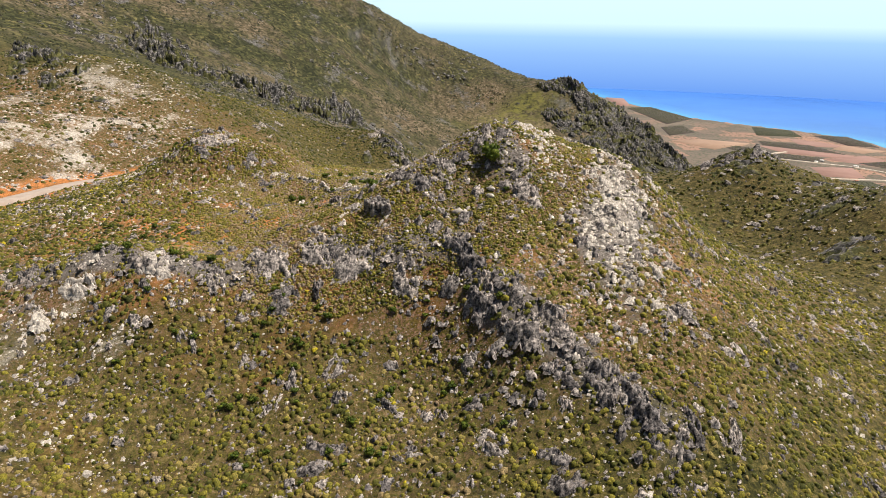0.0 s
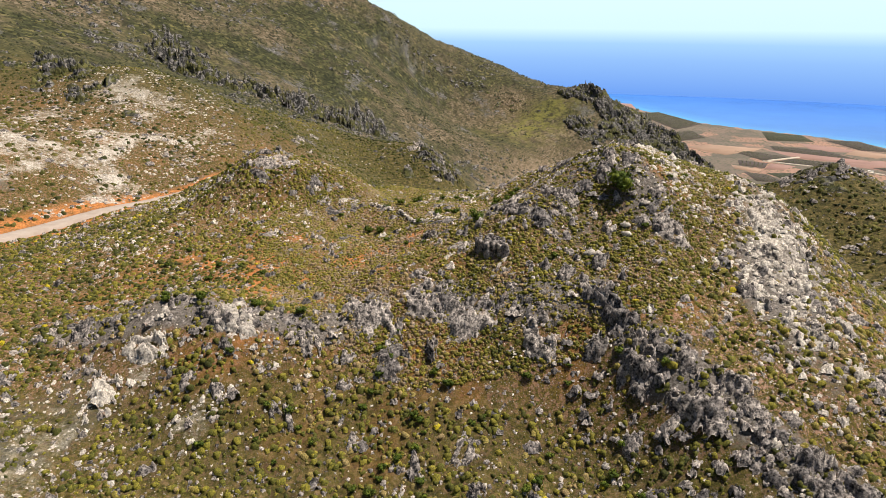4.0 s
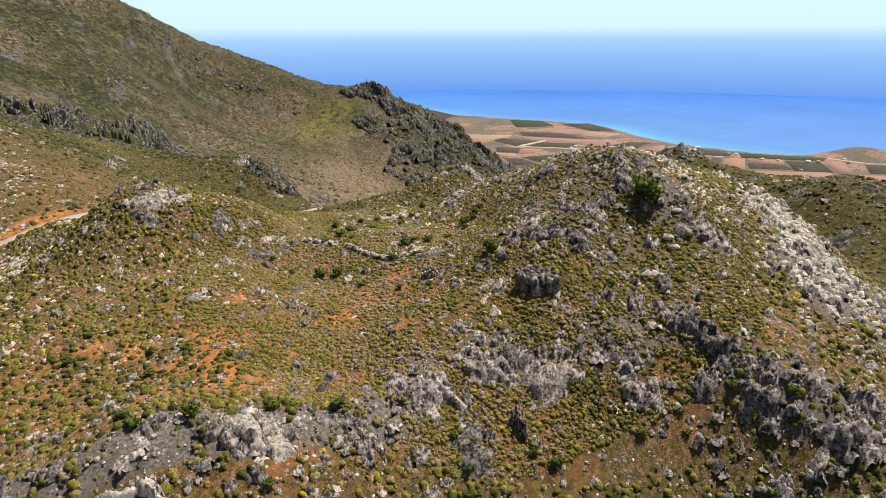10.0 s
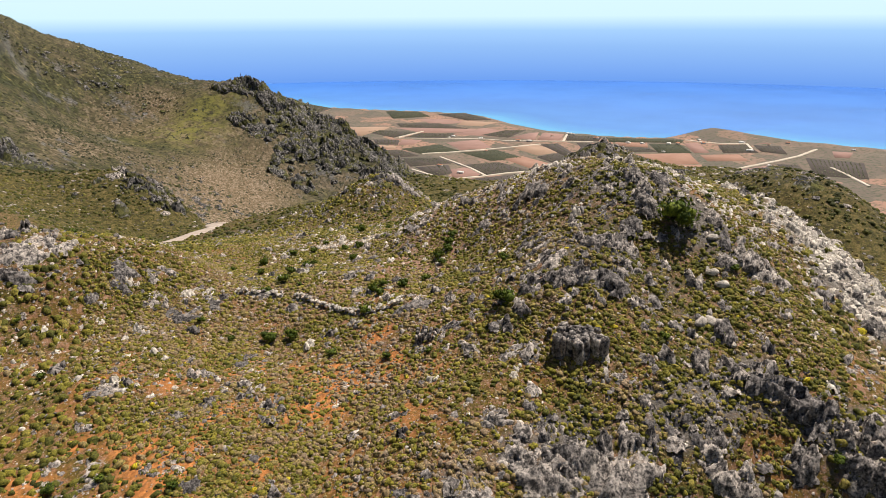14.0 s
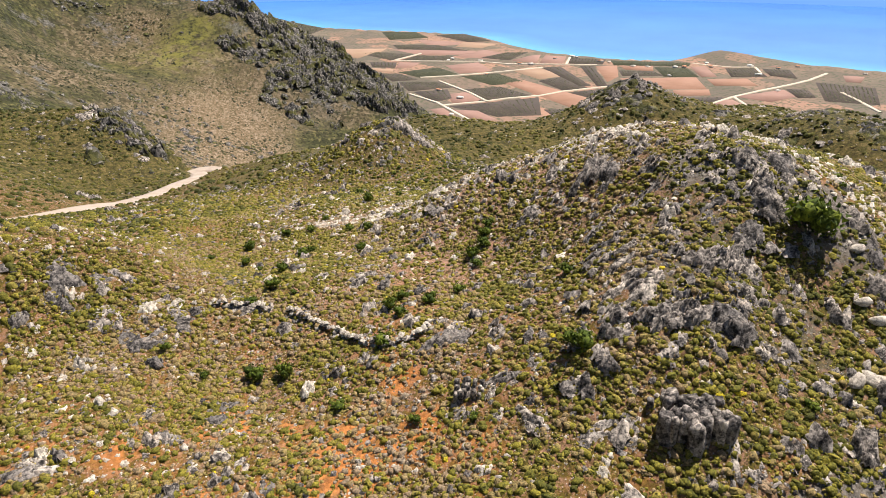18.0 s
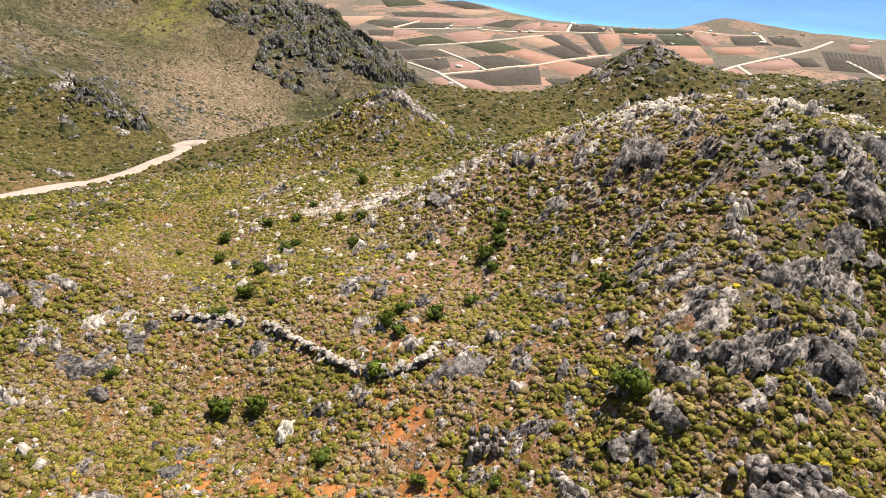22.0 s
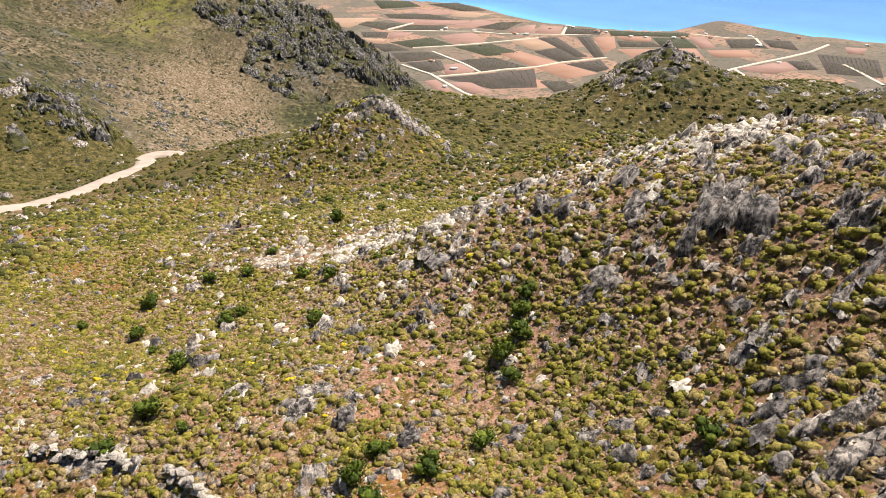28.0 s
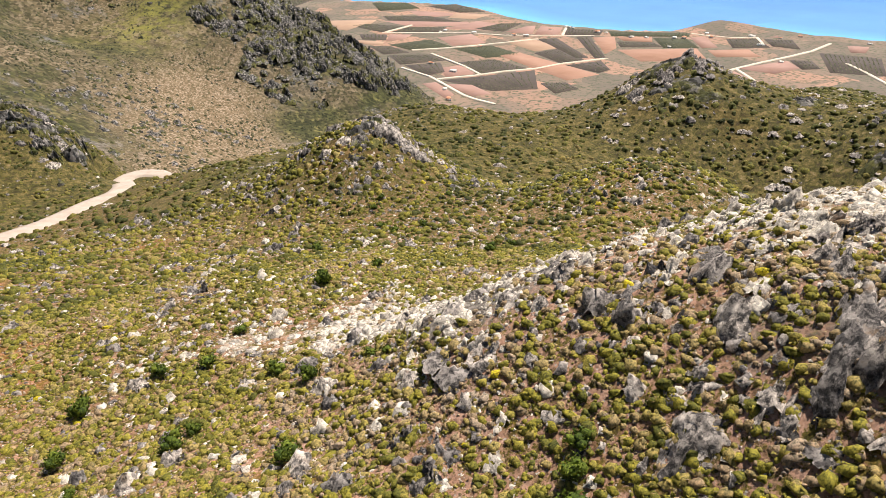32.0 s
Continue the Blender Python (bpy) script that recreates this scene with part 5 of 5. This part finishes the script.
bush(12.6, 108.6, 4.4, 4.4, 0.4, "dense bright green small tree between crest rocks", "", 0, "small_tree")
bush(-7.0, 112.6, 2.6, 2.2, 1.1, "rounded grey-green bush standing alone below the crag", "", 1)
BUSHES = [
    (0.2, 133.0, 1.7), (1.0, 134.2, 1.5), (2.0, 134.9, 1.3), (-1.7, 132.4, 1.6), (-2.2, 130.9, 1.4), (-7.0, 146.0, 1.7), (-9.2, 128.2, 1.6), (-12.0, 130.2, 1.5),
    (-10.2, 131.2, 1.4), (-17.0, 156.0, 1.6), (-11.2, 152.6, 1.6), (-15.0, 160.2, 1.7), (-6.2, 128.2, 1.5), (-16.0, 146.2, 1.8), (-1.0, 120.2, 1.4), (4.2, 166.0, 1.8),
    (-7.2, 160.0, 1.5), (-10.0, 161.0, 1.5), (-4.0, 155.0, 1.4), (-3.0, 152.2, 1.4), (-15.2, 126.2, 2.0), (-18.6, 141.6, 1.8), (-24.0, 132.0, 2.0), (-22.0, 130.6, 1.7),
    (-12.2, 128.4, 1.6), (-30.2, 97.4, 1.7), (-36.0, 98.6, 1.8), (-43.0, 98.8, 1.7), (-48.0, 100.0, 1.9), (-20.0, 90.0, 1.4), (-12.0, 88.0, 1.5), (-16.0, 85.0, 1.4),
]
for k, (px, py, s) in enumerate(BUSHES):
    bush(px, py, s, s * (0.75 + 0.1 * (k % 4)), k * 1.7, "dark green rounded evergreen bush in the scrub", "evergreen bushes", k)
r = np.random.default_rng(44)
for k in range(46):
    px, py = r.normal(-12, 11), r.normal(76, 8)
    s = r.uniform(0.8, 1.6)
    bush(px, py, s, s * r.uniform(0.6, 0.85), r.uniform(0, 6), "rounded green evergreen bush below the scarp", "evergreen bushes", k)
for k in range(90):
    px, py = r.uniform(-60, 35), r.uniform(62, 190)
    if rockiness(np.array([px]), np.array([py]))[0] > 0.45:
        continue
    s = r.uniform(0.8, 1.5)
    bush(px, py, s, s * r.uniform(0.65, 0.9), r.uniform(0, 6), "small dark green evergreen bush in the scrub", "evergreen bushes", k)


# ---------------------------------------------------------------- the dry stone wall
def build_wall(line, label, seed):
    r = np.random.default_rng(seed)
    wall = tagged(new("dry_stone_wall"), label, "wall")
    shapes = [mesh_of("stone", *small_stone(600 + k), PALE if k % 3 else ROCK) for k in range(6)]
    for (ax, ay), (bx, by) in zip(line[:-1], line[1:]):
        length = math.hypot(bx - ax, by - ay)
        n = max(2, int(length / 0.42))
        for j in range(n):
            for level in range(3 if r.random() < 0.75 else 2):
                t = (j + r.uniform(0.2, 0.8)) / n
                px, py = ax + (bx - ax) * t + r.normal(0, 0.14), ay + (by - ay) * t + r.normal(0, 0.14)
                z = float(ground_height(np.array([px]), np.array([py]))[0]) + 0.02 + level * 0.27
                s = r.uniform(0.4, 0.66)
                part("stone", shapes[r.integers(6)], wall, "", Matrix.Translation((px, py, z)) @ Euler((r.normal(0, .25), r.normal(0, .25), r.uniform(0, 6.28))).to_matrix().to_4x4() @ Matrix.Diagonal((s, s * 0.85, s * 0.75, 1)))
    return wall


build_wall([(-18.9, 137.0), (-18.5, 136.2), (-17.4, 133.6), (-16.4, 130.1), (-15.6, 126.8), (-14.5, 125.1), (-12.8, 124.5), (-11.4, 124.9)], "tumbled dry stone wall curving through the scrub", 61)
build_wall([(-24.4, 142.2), (-23.6, 141.6), (-21.6, 139.9), (-20.1, 138.5)], "low broken end of a dry stone wall", 62)


# ---------------------------------------------------------------- the coastal plain
# parcels of the plain: kind of soil or crop, then four corners in plan
PARCELS_A = [
    (0, 925, 2060, 1030, 2040, 965, 1970, 885, 1965),
    (2, 1205, 2140, 1275, 2060, 1300, 1970, 1165, 1990),
    (3, 1080, 2090, 1200, 2010, 1220, 1835, 1055, 2010),
    (0, 1305, 2010, 1375, 1915, 1280, 1875, 1230, 1945),
    (2, 1035, 2010, 1230, 1840, 1205, 1770, 1050, 1875),
    (3, 915, 1990, 965, 1995, 1045, 1880, 935, 1840),
    (3, 1040, 1870, 1125, 1800, 1070, 1750, 955, 1825),
    (2, 1265, 1840, 1285, 1740, 1180, 1705, 1115, 1785),
    (3, 870, 1850, 930, 1800, 885, 1730, 840, 1775),
    (2, 935, 1795, 985, 1760, 925, 1710, 880, 1720),
]
PARCELS_B = [
    (0, 820, 1780, 870, 1715, 845, 1675, 805, 1725),
    (4, 860, 1670, 985, 1670, 975, 1545, 870, 1575),
    (2, 1015, 1680, 1120, 1670, 1075, 1545, 985, 1565),
    (4, 965, 1535, 1065, 1510, 1055, 1380, 965, 1400),
    (3, 810, 1685, 855, 1650, 850, 1555, 790, 1575),
    (3, 795, 1555, 875, 1510, 870, 1430, 765, 1455),
    (3, 875, 1400, 970, 1375, 970, 1255, 840, 1275),
    (2, 820, 1375, 870, 1370, 850, 1285, 780, 1295),
    (3, 770, 1440, 850, 1420, 805, 1335, 755, 1330),
    (3, 760, 1275, 970, 1235, 870, 1110, 790, 1150),
]
PARCELS_C = [
    (2, 745, 1250, 785, 1210, 775, 1135, 735, 1140),
    (2, 710, 1275, 740, 1270, 715, 1170, 685, 1155),
    (3, 1175, 1730, 1290, 1760, 1345, 1725, 1215, 1650),
    (2, 1220, 1645, 1315, 1675, 1350, 1670, 1250, 1570),
    (0, 1125, 1525, 1205, 1530, 1190, 1390, 1105, 1390),
    (1, 1005, 1400, 1065, 1400, 1055, 1130, 965, 1130),
    (3, 1090, 1375, 1180, 1380, 1130, 1245, 1065, 1255),
    (3, 1215, 1505, 1265, 1490, 1155, 1260, 1130, 1275),
    (3, 1385, 1580, 1450, 1500, 1390, 1455, 1320, 1515),
    (2, 1355, 1655, 1390, 1600, 1305, 1525, 1255, 1565),
]
PARCELS_D = [
    (3, 1315, 1465, 1345, 1445, 1190, 1240, 1165, 1250),
    (1, 1350, 1440, 1400, 1410, 1295, 1305, 1220, 1270),
    (1, 1280, 1285, 1445, 1185, 1355, 1085, 1225, 1165),
    (3, 1355, 1360, 1420, 1300, 1395, 1245, 1310, 1305),
    (1, 1405, 1405, 1480, 1355, 1425, 1305, 1380, 1360),
    (4, 1470, 1340, 1530, 1280, 1455, 1185, 1390, 1240),
    (1, 1280, 1120, 1350, 1075, 1305, 1035, 1235, 1075),
    (3, 1060, 1230, 1155, 1220, 1105, 1145, 1065, 1140),
    (3, 905, 1140, 950, 1115, 935, 1065, 875, 1065),
    (4, 1450, 1480, 1600, 1325, 1560, 1300, 1405, 1425),
]
PARCELS_E = [
    (2, 1550, 1285, 1590, 1270, 1500, 1165, 1460, 1180),
    (3, 1665, 1310, 1725, 1290, 1650, 1235, 1615, 1265),
    (4, 1730, 1290, 1750, 1275, 1685, 1205, 1650, 1230),
    (2, 1760, 1265, 1810, 1215, 1735, 1150, 1705, 1195),
    (1, 1450, 1155, 1535, 1105, 1485, 1040, 1400, 1095),
    (3, 1610, 1220, 1675, 1175, 1600, 1090, 1525, 1140),
    (3, 1685, 1160, 1730, 1110, 1640, 1035, 1620, 1095),
    (2, 1340, 995, 1490, 975, 1445, 920, 1355, 920),
    (2, 1260, 995, 1305, 980, 1255, 895, 1195, 935),
    (4, 1180, 930, 1240, 880, 1215, 850, 1145, 900),
]
PARCELS_F = [
    (3, 1500, 975, 1535, 945, 1475, 890, 1440, 910),
    (3, 1630, 980, 1680, 865, 1520, 775, 1460, 860),
    (2, 1770, 990, 1795, 950, 1720, 920, 1700, 945),
    (3, 1195, 1075, 1305, 1005, 1255, 980, 1170, 1035),
    (2, 940, 3360, 1015, 3315, 960, 3030, 895, 2980),
    (3, 915, 2920, 1030, 2970, 1070, 2590, 915, 2445),
    (0, 800, 2070, 905, 2105, 1020, 2030, 870, 1925),
    (3, 865, 2360, 960, 2405, 940, 2250, 830, 2180),
    (3, 1320, 2195, 1420, 2175, 1395, 1975, 1320, 2010),
    (4, 1200, 2380, 1300, 2305, 1265, 2170, 1130, 2200),
]
PLAIN_TRACKS = [
    [(750, 1425), (755, 1315), (740, 1235), (725, 1155), (725, 1120), (735, 1070)],
    [(755, 1290), (840, 1270), (910, 1265), (985, 1245), (1060, 1250), (1185, 1230)],
    [(930, 1830), (995, 1780), (1130, 1675), (1175, 1600), (1295, 1510), (1365, 1450)],
    [(1235, 980), (1325, 995), (1430, 1000), (1540, 1000), (1640, 1005), (1765, 1030)],
    [(1300, 1505), (1405, 1600)],
    [(1330, 995), (1275, 920), (1235, 865)],
    [(1570, 885), (1520, 820), (1450, 740)],
    [(945, 1835), (1065, 1890)],
    [(870, 1575), (940, 1550), (1025, 1530), (1215, 1505)],
    [(885, 1510), (870, 1355), (850, 1265)],
    [(1235, 980), (1160, 915)],
    [(1690, 1185), (1625, 1125)],
    [(1600, 1320), (1610, 1275), (1635, 1220), (1690, 1185)],
]
HOUSES = [(1030, 1510), (1065, 1740), (1090, 1755), (1200, 1585), (1400, 1590), (1405, 1575), (1335, 1590), (1430, 1380), (1510, 1305), (1530, 1290), (1405, 1235), (1455, 1350), (825, 1420), (820, 1325), (1600, 1115), (1725, 1140), (1465, 975), (1630, 1295), (1595, 1255), (1690, 1200), (1835, 970), (1790, 1125), (1135, 1680), (1220, 1560), (1410, 1485), (1425, 1465), (720, 1210), (685, 1145)]
SOILS = [
    plain_material("straw_stubble", (0.313, 0.209, 0.143), (0.379, 0.259, 0.185), 0.02),
    plain_material("orange_earth", (0.287, 0.161, 0.111), (0.351, 0.209, 0.152), 0.02),
    plain_material("pink_earth", (0.268, 0.161, 0.128), (0.333, 0.209, 0.175), 0.02),
    plain_material("olive_grove_earth", (0.0653, 0.0545, 0.049), (0.0986, 0.0792, 0.0678), 0.03),
    plain_material("green_crop", (0.0463, 0.0517, 0.0327), (0.0709, 0.0735, 0.0436), 0.03),
]
WORDS = ["straw-coloured stubble field on the plain", "bare orange earth field on the plain", "bare pinkish earth field on the plain", "dark olive grove on grey-brown earth", "dull green crop field on the plain"]
r = np.random.default_rng(71)
grove, fields = [], []
for kind, *c in PARCELS_A + PARCELS_B + PARCELS_C + PARCELS_D + PARCELS_E + PARCELS_F:
    q = np.array(c, float).reshape(4, 2)
    area = sum(q[k][0] * q[(k + 1) % 4][1] - q[(k + 1) % 4][0] * q[k][1] for k in range(4))
    if area < 0:
        q = q[::-1]
    mid = q.mean(0)
    level = PLAIN + 0.3 + 0.02 * len(fields)
    fields.append(kind)
    top = np.c_[q, np.full(4, level)]
    foot = np.c_[mid + (q - mid) * 1.015, np.full(4, PLAIN - 0.4)]
    f = [(0, 1, 2, 3)] + [(k + 4, (k + 1) % 4 + 4, (k + 1) % 4, k) for k in range(4)]
    tagged(new("field", mesh_of("field", np.concatenate([top, foot]), f, SOILS[kind])), WORDS[kind], "field", "fields of the plain")
    if kind >= 3:
        # rows of trees, or of crop, across the parcel
        e1, e2 = q[1] - q[0], q[3] - q[0]
        n1, n2 = int(np.linalg.norm(e1) / 8), int(np.linalg.norm(e2) / 8)
        for a in range(1, n1):
            for b in range(1, n2):
                if r.random() < 0.86:
                    s, t = (a + r.normal(0, .08)) / n1, (b + r.normal(0, .08)) / n2
                    p = q[0] * (1 - s) * (1 - t) + q[1] * s * (1 - t) + q[2] * s * t + q[3] * (1 - s) * t
                    grove.append((r.integers(4), p[0], p[1], level, r.uniform(3.2, 5.2), r.uniform(2.5, 4.2), r.uniform(0, 6.28), 0))
OLIVE = leaf_material("olive_leaves", (0.0, (0.055, 0.06, 0.035)), (1.0, (0.115, 0.115, 0.07)), grain=0.8)
tagged(scatter("olive_trees", DOTS, np.array(grove), OLIVE), "rows of grey-green olive trees in the groves", "trees", kind="stuff")
TRACK = plain_material("white_dirt_track", (0.55, 0.48, 0.38), (0.68, 0.6, 0.5), 0.05)
for line in PLAIN_TRACKS:
    p = np.array(line, float)
    d = np.gradient(p, axis=0)
    d /= np.linalg.norm(d, axis=1)[:, None]
    side = np.stack([-d[:, 1], d[:, 0]], -1) * 3.4
    n = len(p)
    v = np.concatenate([np.c_[p + side * 1.15, np.full(n, PLAIN - 0.3)], np.c_[p + side, np.full(n, PLAIN + 1.7 + 0.03 * PLAIN_TRACKS.index(line))], np.c_[p - side, np.full(n, PLAIN + 1.7 + 0.03 * PLAIN_TRACKS.index(line))], np.c_[p - side * 1.15, np.full(n, PLAIN - 0.3)]])
    i = np.arange(n - 1)
    f = np.concatenate([np.stack([i + k * n, i + k * n + 1, i + k * n + n + 1, i + k * n + n], -1)[:, ::-1] for k in range(3)])
    tagged(new("farm_track", mesh_of("farm_track", v, f, TRACK)), "white dirt track between the fields", "track", "tracks of the plain", "structure")

WALLS = plain_material("white_plaster", (0.70, 0.67, 0.62), (0.80, 0.78, 0.74), 0.3)
TILES = plain_material("roof_tiles", (0.42, 0.20, 0.12), (0.52, 0.27, 0.17), 0.5)
OPENING = plain_material("dark_opening", (0.03, 0.03, 0.035), (0.06, 0.06, 0.065), 0.5, 0.4)


def box(name, x0, y0, z0, x1, y1, z1, mat):
    v = [(x0, y0, z0), (x1, y0, z0), (x1, y1, z0), (x0, y1, z0), (x0, y0, z1), (x1, y0, z1), (x1, y1, z1), (x0, y1, z1)]
    return mesh_of(name, v, [(0, 1, 5, 4), (1, 2, 6, 5), (2, 3, 7, 6), (3, 0, 4, 7), (4, 5, 6, 7), (3, 2, 1, 0)], mat)


HOUSE_WALL = box("wall", -6, -4, -0.5, 6, 4, 3.4, WALLS)
HOUSE_ROOF = mesh_of("roof", [(-6.4, -4.4, 3.4), (6.4, -4.4, 3.4), (6.4, 4.4, 3.4), (-6.4, 4.4, 3.4), (-5.5, 0, 4.9), (5.5, 0, 4.9), (-6.4, -4.4, 3.15), (6.4, -4.4, 3.15), (6.4, 4.4, 3.15), (-6.4, 4.4, 3.15)],
                     [(0, 1, 5), (0, 5, 4), (2, 3, 4), (2, 4, 5), (1, 2, 5), (3, 0, 4), (0, 6, 7), (0, 7, 1), (1, 7, 8), (1, 8, 2), (2, 8, 9), (2, 9, 3), (3, 9, 6), (3, 6, 0)], TILES)
HOUSE_FLAT = box("roof", -6.2, -4.2, 3.4, 6.2, 4.2, 3.75, WALLS)
HOUSE_DOOR = box("door", -0.6, -4.06, 0, 0.6, -3.95, 2.1, OPENING)
HOUSE_WIN = box("window", -0.6, -4.06, 1, 0.6, -3.95, 2.1, OPENING)
for k, (px, py) in enumerate(HOUSES):
    ob = tagged(new("house"), "small white farmhouse with a flat roof" if k % 3 else "small white farmhouse with a red tiled roof", "house", "houses of the plain")
    ob.matrix_basis = Matrix.Translation((px, py, PLAIN + 0.3)) @ Matrix.Rotation(0.5 + k * 0.37, 4, "Z") @ Matrix.Diagonal((*(0.8 + 0.12 * (k % 5),) * 3, 1))
    part("wall", HOUSE_WALL, ob)
    part("roof", HOUSE_FLAT if k % 3 else HOUSE_ROOF, ob)
    part("door", HOUSE_DOOR, ob)
    for dx in (-3.4, 3.4):
        part("window", HOUSE_WIN, ob, "", Matrix.Translation((dx, 0, 0)))
